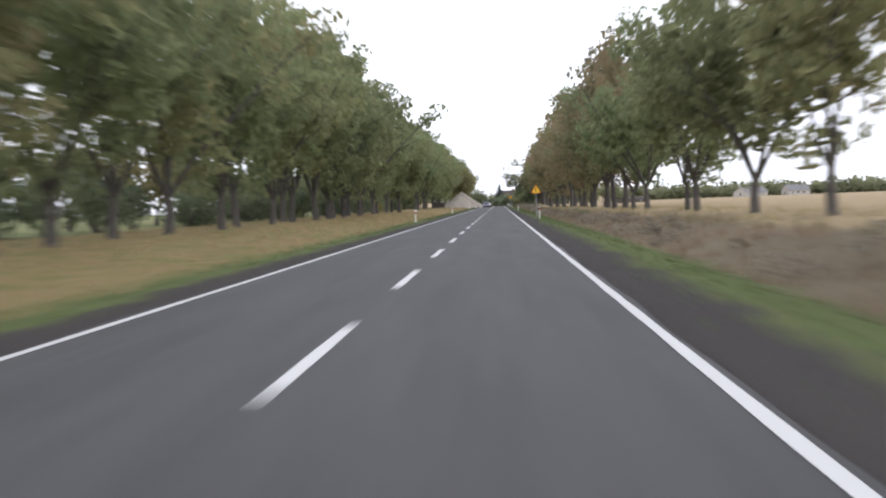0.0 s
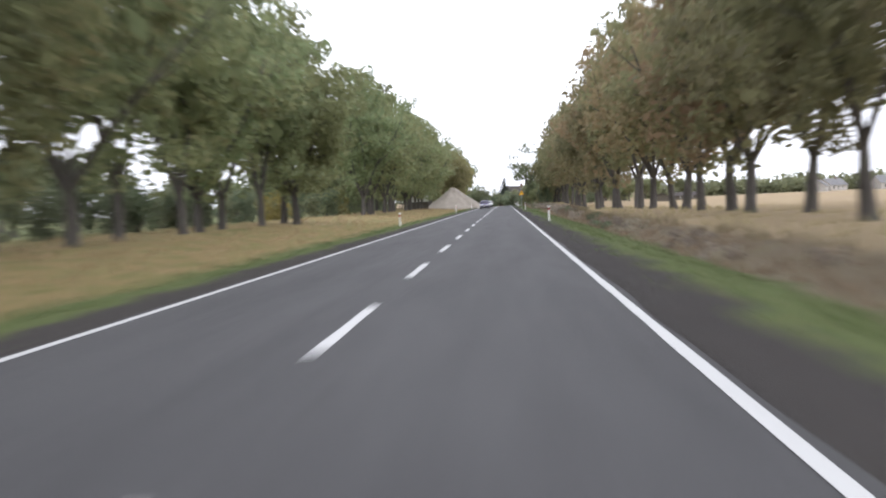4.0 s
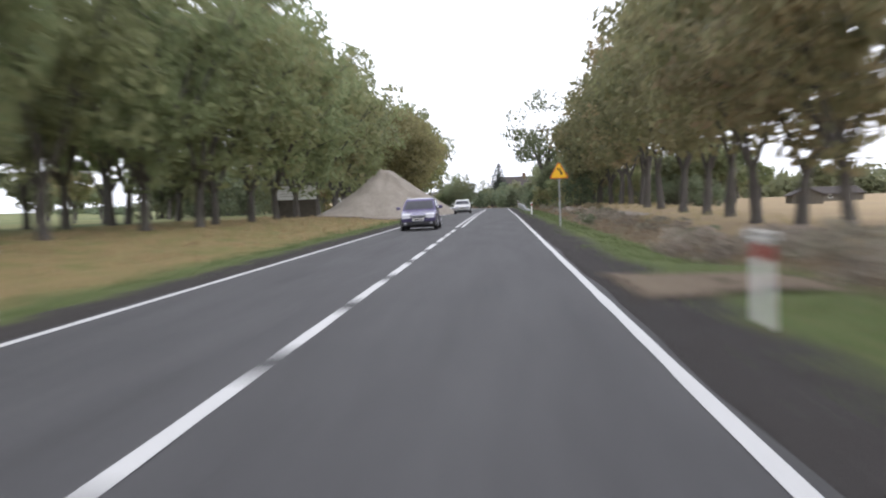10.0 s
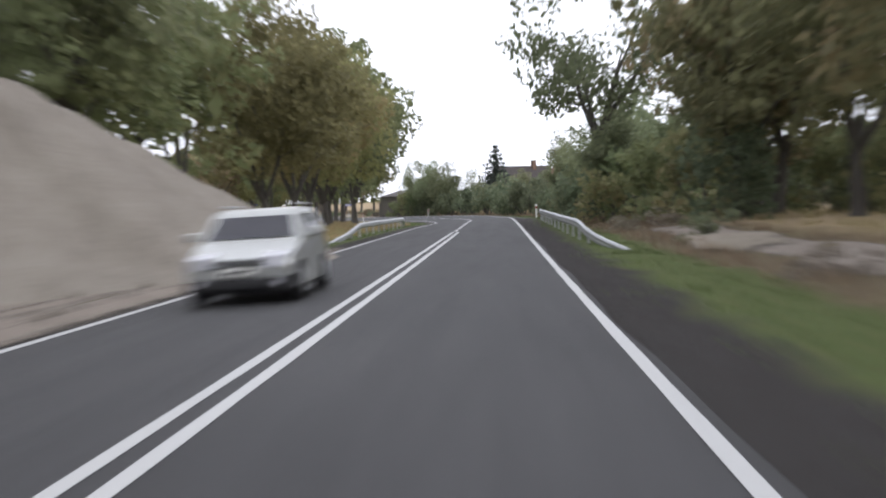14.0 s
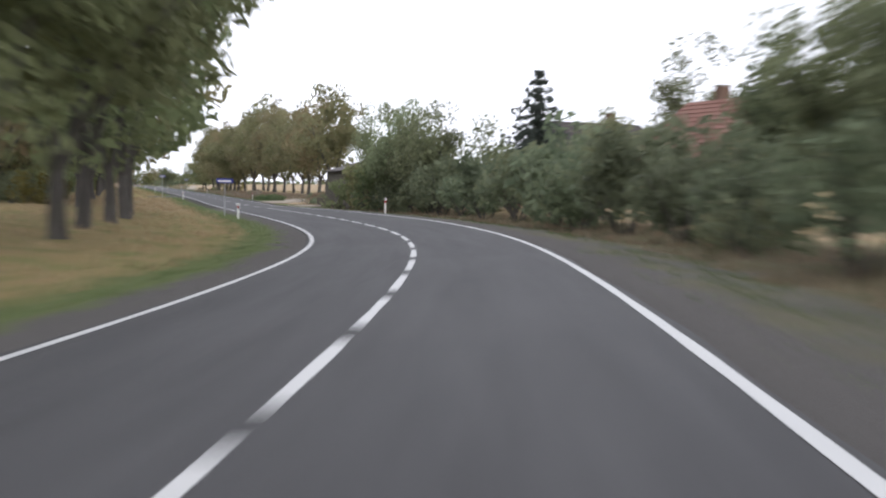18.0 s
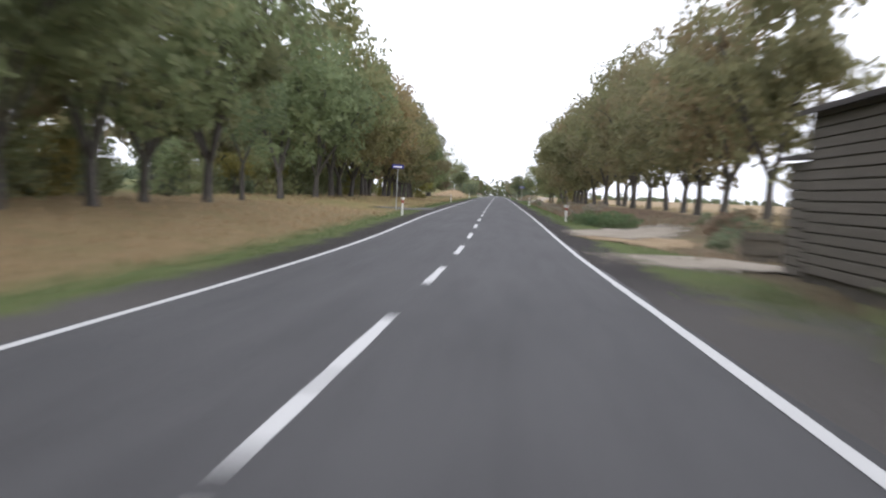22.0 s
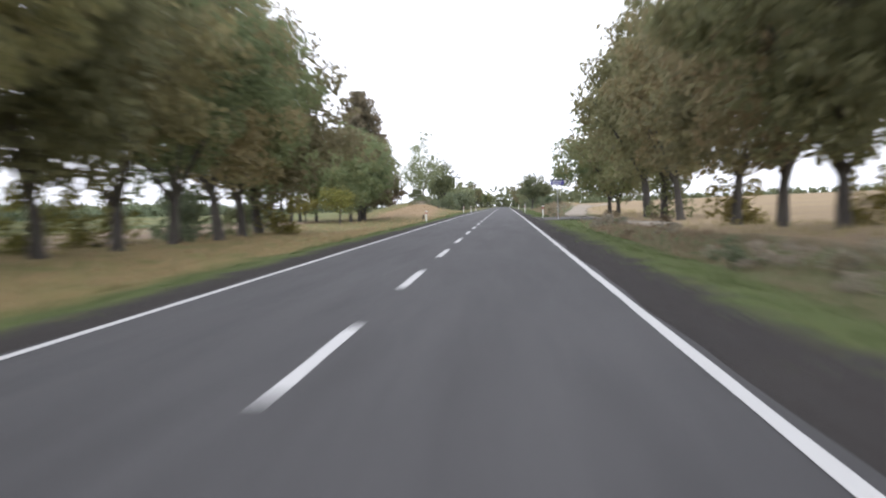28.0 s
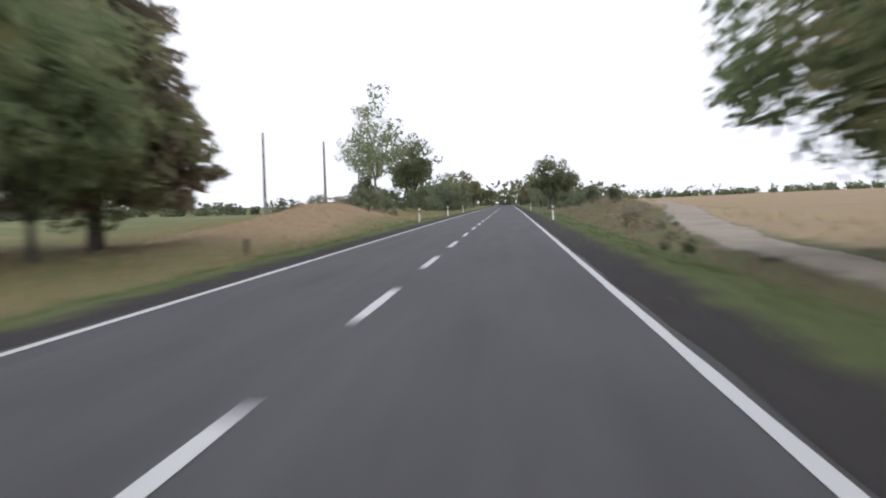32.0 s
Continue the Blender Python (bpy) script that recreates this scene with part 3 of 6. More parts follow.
def leaves_at(centres, radii, counts, size, rng, flat=0.0):
    """Many small bent leaf sprays round clump centres: verts and quads."""
    V, F = [], []
    base = 0
    for c, r, m in zip(centres, radii, counts):
        u = rng.normal(size=(m, 3))
        u /= np.linalg.norm(u, axis=1)[:, None]
        rad = rng.uniform(0.25, 1.0, m) ** 0.45
        p = np.asarray(c) + u * rad[:, None] * np.asarray(r)
        a = rng.normal(size=(m, 3))
        a[:, 2] -= 0.35
        a /= np.linalg.norm(a, axis=1)[:, None]
        b = np.cross(a, rng.normal(size=(m, 3)) * np.array([1, 1, 1 + flat]))
        b /= np.linalg.norm(b, axis=1)[:, None]
        L = size * rng.uniform(0.6, 1.35, m)[:, None]
        W = L * rng.uniform(0.34, 0.6, m)[:, None]
        up = np.cross(a, b) * L * 0.12
        q = np.stack([p - a * L, p + b * W + up, p + a * L, p - b * W + up], 1)
        V.append(q.reshape(-1, 3))
        F.append(base + np.arange(m * 4).reshape(-1, 4))
        base += m * 4
    return np.concatenate(V), np.concatenate(F)


def broadleaf(name, seed, height, spread, clear, leaf, label, category, clumps=46, per=95, size=0.27, trunk_r=0.36, bark=None, forks=4, lean=0.06, open_crown=0.0, hang=0.0, cone=0.25, core=0):
    """A roadside tree: trunk, limbs that fork and a crown of leaf sprays in clumps."""
    rng = random.Random(seed)
    nr = np.random.RandomState(seed)
    root = thing(name, label, category)
    vs, fs = [], []
    fork = clear * rng.uniform(0.9, 1.1)
    pts, d = limb(vs, fs, (0, 0, -0.35), (rng.uniform(-lean, lean), rng.uniform(-lean, lean), 1), fork + 0.35, trunk_r * 1.25, trunk_r * 0.8, 5, rng, 0.05, 10)
    for i in range(10):                           # root flare
        vs[i] = Vector((vs[i].x * 1.3, vs[i].y * 1.3, vs[i].z))
    tips = []
    top = pts[-1]
    for k in range(forks):
        a = 2 * math.pi * (k + rng.uniform(-0.3, 0.3)) / forks
        out = rng.uniform(0.28, 0.7)
        length = (height - fork) * rng.uniform(0.5, 0.68)
        lp, ld = limb(vs, fs, top - Vector((0, 0, 0.3)), (out * math.cos(a), out * math.sin(a), 1), length, trunk_r * 0.58, trunk_r * 0.16, 5, rng, 0.18)
        tips.append(lp[-1])
        for j in (2, 3, 4):
            b = a + rng.uniform(-1.3, 1.3)
            sp, sd = limb(vs, fs, lp[j], (math.cos(b), math.sin(b), rng.uniform(0.15, 0.7)), length * rng.uniform(0.26, 0.42), trunk_r * 0.24, trunk_r * 0.06, 4, rng, 0.25, 5)
            tips.append(sp[-1])
            tips.append(sp[2])
    me = mesh_of("trunk", [tuple(v) for v in vs], fs, bark or BARK, smooth=True)
    tr = new("trunk", me)
    tr.parent = root
    # clumps: at limb tips and over the whole crown, lumpy in outline
    mid = clear * 0.86 + (height - clear * 0.86) * 0.5
    hz = (height - clear * 0.86) * 0.5
    cs, rr, cnt = [], [], []
    for tpt in tips:
        if nr.rand() < 0.8:
            cs.append(tuple(tpt))
            rr.append(np.array([1.3, 1.3, 1.0]) * nr.uniform(0.8, 1.25))
            cnt.append(int(per * 0.8))
    while len(cs) < clumps:
        u = nr.normal(size=3)
        u /= np.linalg.norm(u)
        k = nr.uniform(0.45, 0.95) ** 0.6
        wide = spread * (0.78 + 0.3 * math.sin(3 * math.atan2(u[1], u[0]) + seed)) * (1.0 - cone * max(-0.2, u[2]))
        c = np.array([u[0] * wide * k, u[1] * wide * k, mid + u[2] * hz * k - hang * (1 - abs(u[2])) * k])
        if nr.rand() < open_crown and k > 0.6:
            continue
        cs.append(tuple(c))
        rr.append(np.array([1.55, 1.55, 1.15]) * nr.uniform(0.7, 1.25))
        cnt.append(int(per * nr.uniform(0.7, 1.3)))
    if core:                                      # shaded inner mass of the crown
        inner = [(c[0] * 0.6, c[1] * 0.6, mid + (c[2] - mid) * 0.66) for c in cs]
        cs, rr = cs + inner, rr + [r * 0.9 for r in rr]
        V, F = leaves_at(cs[:len(cnt)], rr[:len(cnt)], cnt, size, nr)
        V2, F2 = leaves_at(inner, rr[len(cnt):], [core] * len(inner), 0.78, nr)
        V, F = np.concatenate([V, V2]), np.concatenate([F, F2 + len(V)])
    else:
        V, F = leaves_at(cs, rr, cnt, size, nr)
    V[:, 2] = np.maximum(V[:, 2], clear * 0.55)
    cr = new("crown", mesh_of("crown", V, F, leaf))
    cr.parent = root
    return root


def conifer(name, seed, height, spread, label, mat=None, tiers=18, size=0.2, clear=0.8, droop=0.3, per=13):
    """A conifer: straight stem, whorls of boughs that droop, and needle sprays along each bough."""
    nr = np.random.RandomState(seed)
    rng = random.Random(seed)
    root = thing(name, label, "tree")
    vs, fs = [], []
    limb(vs, fs, (0, 0, -0.3), (0, 0, 1), height + 0.2, 0.1 + height * 0.009, 0.02, 6, rng, 0.012, 8)
    cs, rr, cnt = [], [], []
    for i in range(tiers):
        f = ((i + 0.5) / tiers) ** 0.9
        z = clear + (height - clear) * f
        r = spread * (1 - f) ** (0.9 if per < 20 else 0.52) * nr.uniform(0.8, 1.15) + 0.06
        m = max(4, int(8 * (1 - f) + 4))
        for j in range(m):
            a = 2 * math.pi * (j + nr.uniform(-0.35, 0.35)) / m + i * 1.3
            L = r * nr.uniform(0.7, 1.15)
            limb(vs, fs, (0, 0, z), (math.cos(a), math.sin(a), -droop * 0.5), L, 0.035, 0.01, 2, rng, 0.05, 3)
            for q in np.linspace(0.2, 1.0, max(2, int(L / 0.45))):
                cs.append((L * q * math.cos(a), L * q * math.sin(a), z - droop * L * q * 0.6 + nr.uniform(-0.1, 0.1)))
                rr.append(np.array([0.34, 0.34, 0.24]) * (1.0 if per < 20 else 1.6))
                cnt.append(per)
    tr = new("trunk", mesh_of("trunk", [tuple(v) for v in vs], fs, BARK, smooth=True))
    tr.parent = root
    V, F = leaves_at(cs, rr, cnt, size, nr)
    cr = new("crown", mesh_of("crown", V, F, mat or NEEDLE))
    cr.parent = root
    return root


def bush(name, seed, height, spread, mat, label, clumps=16, per=50, size=0.215):
    nr = np.random.RandomState(seed)
    rng = random.Random(seed)
    root = thing(name, label, "bush")
    vs, fs = [], []
    for k in range(7 if height > 1.5 else 1):
        a = 2 * math.pi * k / 7 + rng.random()
        limb(vs, fs, (0.2 * math.cos(a), 0.2 * math.sin(a), -0.15), (0.5 * math.cos(a), 0.5 * math.sin(a), 1), height * rng.uniform(0.55, 0.85), 0.05, 0.012, 4, rng, 0.2, 5)
    st = new("woody_base", mesh_of("woody_base", [tuple(v) for v in vs], fs, BARK, smooth=True))
    st.parent = root
    cs, rr, cnt = [], [], []
    for _ in range(clumps):
        a, k = nr.uniform(0, 6.283), nr.uniform(0.1, 0.85) ** 0.6
        z = nr.uniform(0.04, 0.86)
        w = spread * math.sqrt(max(0.15, 1 - (z - 0.35) ** 2 * 2.0))
        cs.append((w * k * math.cos(a), w * k * math.sin(a), height * z))
        rr.append(np.array([0.34 * spread, 0.34 * spread, 0.22 * height]) * nr.uniform(0.7, 1.2))
        cnt.append(per)
    V, F = leaves_at(cs, rr, cnt, size, nr)
    V[:, 2] = np.maximum(V[:, 2], 0.02)
    fo = new("foliage", mesh_of("foliage", V, F, mat))
    fo.parent = root
    return root


def put(ob, s, off, size=1.0, turn=None, rng=random, group="", up=0.0):
    """A copy of a model on the ground beside the road."""
    m = spot(s, off, up, rng.uniform(0, 360) if turn is None else turn)
    c = copy_thing(ob, m)
    c.scale = (size, size, size * rng.uniform(0.95, 1.05))
    if group:
        c["group"] = group
    return c


HIDE = []                                        # the models themselves are removed at the end


def model(ob):
    HIDE.append(ob)
    return ob


AV_L = [model(broadleaf("lime_tree", 11 + i, 20.0 + 1.2 * (i % 3), 6.6, 2.5, LEAF_GREEN, "tall roadside lime tree with a dense olive-green crown and dark trunk", "tree", 78, 56, 0.325, 0.27, forks=5, core=3)) for i in range(4)]
AV_R = [model(broadleaf("maple_tree", 31 + i, 18.5 + 1.3 * (i % 3), 6.3, 3.1, LEAF_GOLD, "roadside maple with a forked dark trunk and green crown turning rust-brown", "tree", 76, 56, 0.315, 0.29, forks=3 + i % 2, lean=0.13, core=3)) for i in range(4)]
OAK = [model(broadleaf("oak_tree", 51 + i, 15.0, 6.0, 3.0, LEAF_DARK, "broad dark green tree with low hanging boughs", "tree", 60, 70, 0.265, 0.3, forks=5, core=4)) for i in range(2)]
AIRY = model(broadleaf("ash_tree", 61, 17.5, 6.5, 5.0, LEAF_DARK, "loose-crowned tree with clumps of leaves against the sky", "tree", 56, 84, 0.23, 0.34, forks=5, open_crown=0.25))
POPLAR = model(broadleaf("birch_tree", 71, 15.5, 3.6, 3.5, LEAF_PALE, "slender pale grey-green tree with thin hanging twigs and dark stem", "tree", 40, 70, 0.2, 0.2, BARK, 3, open_crown=0.15, hang=0.8))
WEEPING = model(broadleaf("birch_tree", 72, 16.0, 4.4, 3.2, LEAF_BIRCH, "pale grey-green weeping birch on the roadside bank", "tree", 56, 62, 0.22, 0.2, PALE_BARK, 3, hang=1.6, open_crown=0.15))
GOLDEN = model(broadleaf("young_maple", 73, 5.2, 2.2, 1.6, LEAF_YELLOW, "small young tree with yellowing leaves", "tree", 18, 70, 0.17, 0.09, forks=3))
SPRUCE = model(conifer("spruce", 81, 9.8, 4.3, "small dark spruce with a pointed top and drooping boughs", None, 15))
PINE = model(conifer("dark_field_tree", 83, 17.4, 5.8, "tall tapering dark tree turning brown beside the field", LEAF_RUST, 26, 0.27, 2.4, 0.22, 21))
EDGE = [model(broadleaf("field_maple", 87 + i, 14.5, 7.3, 1.9, LEAF_FIELD, "broad green roadside tree at the edge of the field", "tree", 84, 95, 0.24, 0.24, forks=4, core=4)) for i in range(2)]
DROOP_R = model(broadleaf("field_maple", 95, 15.5, 7.6, 1.9, LEAF_FIELD, "broad green roadside tree with boughs hanging low", "tree", 100, 95, 0.24, 0.24, forks=4, cone=0.5, hang=1.6, core=4))
DROOP_L = model(broadleaf("maple_tree", 181, 17.0, 8.7, 2.6, LEAF_GOLD, "broad roadside maple with low rust-brown boughs", "tree", 180, 90, 0.27, 0.3, forks=5, cone=0.35, hang=1.5, core=5))
LAST_R = [model(broadleaf("maple_tree", 131 + i, 16.5 + i, 6.2, 3.2, LEAF_GOLD, "broad roadside maple with low boughs turning rust-brown", "tree", 110, 120, 0.22, 0.29, forks=4, lean=0.12, cone=0.35, core=3)) for i in range(2)]
LAST_L = [model(broadleaf("lime_tree", 141 + i, 17.5 + i, 6.4, 2.6, LEAF_GREEN, "broad roadside lime tree with a dense low crown", "tree", 110, 120, 0.22, 0.28, forks=5, cone=0.35, core=3)) for i in range(2)]
TALLB = [model(bush("tall_bush", 151 + i, 5.2, 3.0, (SHRUB, LEAF_YELLOW, LEAF_GREEN)[i], ("tall dense dark green bush", "tall bush with yellowing leaves", "tall olive-green bush")[i] + " under the avenue", 22, 42, 0.285)) for i in range(3)]
BROAD = [model(broadleaf("lime_tree", 161 + i, 17.5, 7.0, 2.5, (LEAF_GREEN, LEAF_GOLD)[i], "broad roadside tree with a dense crown hanging low", "tree", 90, 80, 0.285, 0.29, forks=5, core=3)) for i in range(2)]
OLIVE = model(broadleaf("lime_tree", 165, 17.5, 7.0, 2.5, LEAF_OLIVE, "broad roadside lime tree turning olive-gold", "tree", 90, 80, 0.285, 0.29, forks=5, core=3))
THIN = model(broadleaf("sapling", 85, 8.6, 1.5, 2.0, LEAF_DARK, "thin wispy young tree above the hedge", "tree", 40, 60, 0.16, 0.07, forks=3, cone=0.6))
BUSH = [model(bush("hedge_bush", 91 + i, 3.4, 2.2, SHRUB, "dense dark green roadside bush")) for i in range(3)]
LOWB = [model(bush("weed_clump", 96 + i, 0.9, 0.9, SHRUB, "low clump of green weeds on the verge", 7, 50, 0.09)) for i in range(2)]
GREYB = [model(bush("dry_weed_clump", 171 + i, 0.85, 1.1, GREYWEED, "clump of tall dry grey-beige weeds in the ditch", 8, 38, 0.09)) for i in range(2)]
LUSHB = model(bush("green_weed_clump", 175, 0.8, 1.2, BLADE_LUSH, "rounded clump of bluish green weeds by the clearing", 9, 55, 0.085))
BROWNB = model(bush("withered_bush", 99, 1.1, 1.0, BLADE_BROWN, "low withered reddish brown bush on the verge", 7, 55, 0.09))

rt = random.Random(5)
# avenue on the right
for s in (8, 19, 30, 53, 69, 89, 99.5, 120, 134, 143, 151.5, 166.6, 178.7, 190, 198, 208, 218, 228, 238, 249, 260, 268, 277, 288.6, 297.5, 307.5, 318, 340, 350, 360, 369.6, 379, 388.8, 399, 410.6, 421, 432, 443, 690, 704.7, 713.4, 724.3, 736.4, 744.8, 756.6, 765, 778, 790, 801.5, 812, 822):
    put(rt.choice(AV_L + AV_L[:1] if s < 140 else AV_R), s, (15.1 if 650 < s < 770 else 15.8) + rt.uniform(-0.5, 0.7), rt.uniform(0.92, 1.08) * (0.80 if 650 < s < 770 else 0.9 if s > 650 else 0.80 if s < 140 else 1), rng=rt, group="roadside avenue")
# avenue on the left
for s in (10, 20, 31, 41, 52, 63, 73, 84, 94, 104, 114.5, 120, 128, 137.4, 142, 149, 155, 163, 170.5, 180, 190, 197, 204.6, 215.7, 226.7, 283.8, 292, 303.7, 314.4, 326.5, 332, 344, 356, 368, 376.6, 386.5, 397, 408.9, 418.9, 430, 441, 452, 463, 474, 485, 625, 636, 650, 660, 670, 679, 690, 700, 726.5, 748, 759, 768.5, 778.6, 790, 800, 810):
    put(OLIVE if s in (636, 650, 768.5, 778.6, 800) else rt.choice(AV_L[:2] + AV_R if 765 < s < 815 else AV_L), s, (-18.2 if 445 < s < 490 else -17.0) + rt.uniform(-0.8, 0.6), rt.uniform(0.92, 1.08), rng=rt, group="roadside avenue")


# ---- woods and thickets behind the avenues ----
FARTREE = [model(broadleaf("field_tree", 111 + i, 11.0 + 2 * i, 4.6, 2.0, (LEAF_DARK, LEAF_GREEN, LEAF_GOLD)[i], "tree in the thicket behind the avenue", "tree", 30, 25, 0.6, 0.22, forks=4, core=2)) for i in range(3)]
rb = random.Random(9)
for k in range(24):                               # thicket behind the first stretch
    s, off = 20 + k * 8.9 + rb.uniform(-3, 3), -30 - rb.uniform(0, 16)
    put(rb.choice(FARTREE), s, off, rb.uniform(0.6, 0.95), rng=rb, group="thicket behind the avenue")
for k in range(24):
    put(rb.choice(BUSH), 60 + k * 7.6 + rb.uniform(-3, 3), -24.5 - rb.uniform(0, 4), rb.uniform(0.8, 1.25), rng=rb, group="bushes under the avenue")
for s, off, k in ((250, -26, 1.0), (262, -27, 0.9), (271, -30, 1.2), (283, -33, 1.0), (240, -33, 1.1), (296, -36, 1.3)):
    put(BUSH[0], s, off, k, rng=rb, group="bushes in the gap")
put(AIRY, 345, -40, 0.8, rng=rb)
put(AIRY, 463, -18.2, 1.36, rng=rb)
put(OAK[0], 275, -25.5, 0.52, rng=rb)
put(OAK[1], 281, -29, 0.5, rng=rb)
put(BUSH[1], 267, -23.5, 1.2, rng=rb, group="bushes in the gap")
for s, off in ((262, -52), (300, -60), (335, -52), (232, -44)):
    put(FARTREE[1], s, off, 0.9, rng=rb)
for k in range(16):                               # behind the gravel yard and up to the bend
    put(rb.choice(FARTREE[:2]), 330 + k * 13 + rb.uniform(-4, 4), -38 - rb.uniform(0, 22), rb.uniform(0.55, 0.8), rng=rb, group="trees behind the yard")
for k in range(15):                               # behind the straight after the bend
    put(rb.choice(FARTREE), 620 + k * 14 + rb.uniform(-5, 5), -31 - rb.uniform(0, 18), rb.uniform(0.6, 0.9), rng=rb, group="trees behind the avenue")
for k in range(20):
    put(rb.choice(BUSH), 640 + k * 9 + rb.uniform(-3, 3), -22.5 - rb.uniform(0, 4), rb.uniform(0.5, 0.95), rng=rb, group="bushes under the avenue")
for s in (668, 676, 735, 751):
    put(GOLDEN, s, -22, 0.9, rng=rb)
for k in range(22):                               # dense wood on the right before the bend
    s = 422 + k * 4.9 + rb.uniform(-2, 2)
    put(rb.choice(FARTREE[:2]), s, 20.5 + rb.random() * (0.2 * (s - 290) - 21), rb.uniform(0.55, 0.85), rng=rb, group="wood before the bend")

for k in range(20):
    put(rb.choice(BUSH), 412 + k * 4.8 + rb.uniform(-2, 2), 19.5 + rb.uniform(0, 4), rb.uniform(0.7, 1.1), rng=rb, group="bushes at the edge of the wood")
for s, off, k in ((500, 12.8, 0.75), (508, 15.5, 0.85), (519, 17.5, 0.85), (530, 19, 0.8), (494, 16, 0.9), (484, 18.5, 0.95), (476, 20, 0.9), (466, 19, 0.85), (458, 20, 0.9), (448, 19.5, 0.85), (502, 21, 1.0), (488, 24, 1.0)):
    put(rb.choice(TALLB[:1] + TALLB[2:]), s, off, k, rng=rb, group="bushes at the edge of the wood")
for k in range(24):                               # bushes and a bank hedge behind the first avenue
    put(rb.choice(TALLB), 138 + k * 8.6 + rb.uniform(-3, 3), -22.5 - rb.uniform(0, 4.5), rb.uniform(0.45, 0.8), rng=rb, group="bushes under the avenue")
for k in range(11):                               # taller trees that back the left rows
    put(rb.choice(FARTREE[:2]), 342 + k * 6 + rb.uniform(-2, 2), -25 - rb.uniform(0, 6), rb.uniform(1.1, 1.4), rng=rb, group="trees behind the yard")
for k in range(26):
    s = 640 + k * 7 + rb.uniform(-2, 2)
    if 697 < s < 727:
        continue
    put(rb.choice(FARTREE[1:]), s, -25 - rb.uniform(0, 5), rb.uniform(1.0, 1.35), rng=rb, group="trees behind the avenue")
for k in range(9):                                # dark trees behind the heap
    put(TALLB[0], 438 + k * 8 + rb.uniform(-2, 2), -31 - rb.uniform(0, 8), rb.uniform(1.0, 1.4), rng=rb, group="trees behind the yard")
    put(FARTREE[0], 436 + k * 8 + rb.uniform(-2, 2), -35 - rb.uniform(0, 6), rb.uniform(0.75, 1.0), rng=rb, group="trees behind the yard")
for s in (453, 464, 474):
    put(rb.choice(AV_R), s, 15.6 + rb.uniform(-0.6, 1.2), 0.95, rng=rb, group="roadside avenue")

# ---- the outer side of the bend: trees, hedge and gardens ----
put(AIRY, 487, 8.9, 1.05, 40, rng=rb)
put(AV_R[1], 462, 13.5, 0.8, rng=rb)
put(OAK[1], 476, 15.5, 0.9, rng=rb)
for s, off, k in ((506, 12.5, 0.72), (515, 15.0, 0.85), (524, 14.2, 0.6), (566, 16.8, 0.65), (541, 16.4, 0.58), (547, 13.0, 0.32), (580, 12.8, 0.42)):
    put(rb.choice(OAK), s, off, k, rng=rb, group="trees outside the bend")
for s, off, k in ((512, 9.5, 1.0), (520, 9.0, 0.9), (530, 9.4, 1.1), (539, 9.2, 1.0), (547, 8.8, 0.55), (551, 9.8, 0.95), (560, 13.5, 1.1), (556, 9.4, 1.2), (564, 9.2, 1.25), (571, 9.0, 1.3), (577, 9.8, 1.5),
                  (585, 9.4, 1.25), (592, 9.2, 1.15), (598, 9.3, 1.1), (604, 9.1, 1.15), (610, 9.8, 1.3), (617, 9.2, 1.0), (623, 8.9, 0.85)):
    put(rb.choice(BUSH), s, off, k, rng=rb, group="hedge along the bend")
for s, off, k in ((588, 13, 1.6), (600, 13.5, 1.7), (612, 13, 1.5), (624, 13.5, 1.7), (570, 14, 1.6)):
    put(rb.choice(BUSH), s, off, k, rng=rb, group="hedge along the bend")
for k in range(16):                               # dark trees behind the gardens
    put(rb.choice(FARTREE), 505 + k * 10 + rb.uniform(-3, 3), 40 + rb.uniform(0, 16), rb.uniform(0.55, 0.8), rng=rb, group="trees behind the gardens")
    put(rb.choice(TALLB[:1] + TALLB[2:]), 500 + k * 10 + rb.uniform(-3, 3), 37 + rb.uniform(0, 4), rb.uniform(0.7, 1.0), rng=rb, group="bushes behind the gardens")
for k in range(26):                               # dense bushes under the second avenue
    s = 632 + k * 8.2 + rb.uniform(-2, 2)
    put(rb.choice(TALLB), s, -20.5 - rb.uniform(0, 3.5), rb.uniform(0.75, 1.05) if s > 730 else rb.uniform(0.5, 0.8), rng=rb, group="bushes under the avenue")
put(OAK[1], 660, 19.5, 0.52, rng=rb)
put(SPRUCE, 608.8, 17.7, 1.05, rng=rb)
for s, off, k in ((611, 9.8, 0.9), (617.5, 9.2, 1.02), (614.5, 9.8, 0.9), (621, 10.2, 1.0), (605, 12.5, 0.85)):
    put(THIN, s, off, k, rng=rb, group="saplings in the hedge")
put(OAK[0], 629, 11.2, 0.44, rng=rb)
put(OAK[1], 625.5, 12.0, 0.42, rng=rb)
put(OAK[0], 620, 8.4, 0.45, rng=rb)
for s, off, k in ((634.5, 6.6, 0.6), (630, 8.2, 0.85), (626, 8.6, 0.8)):
    put(TALLB[2], s, off, k, rng=rb, group="hedge along the bend")
put(BUSH[1], 615.5, 7.9, 0.5, rng=rb)
for s, off, k in ((631, 9.8, 0.55), (626, 9.4, 0.52), (618.5, 9.8, 0.52), (612, 10.4, 0.5)):
    put(AIRY, s, off, k, rng=rb, group="trees outside the bend")
put(OAK[0], 545, 11.0, 0.5, rng=rb, group="trees outside the bend")
put(OAK[1], 540.5, 12.0, 0.62, rng=rb, group="trees outside the bend")
put(AIRY, 601, 27.5, 0.72, rng=rb, group="trees behind the gardens")
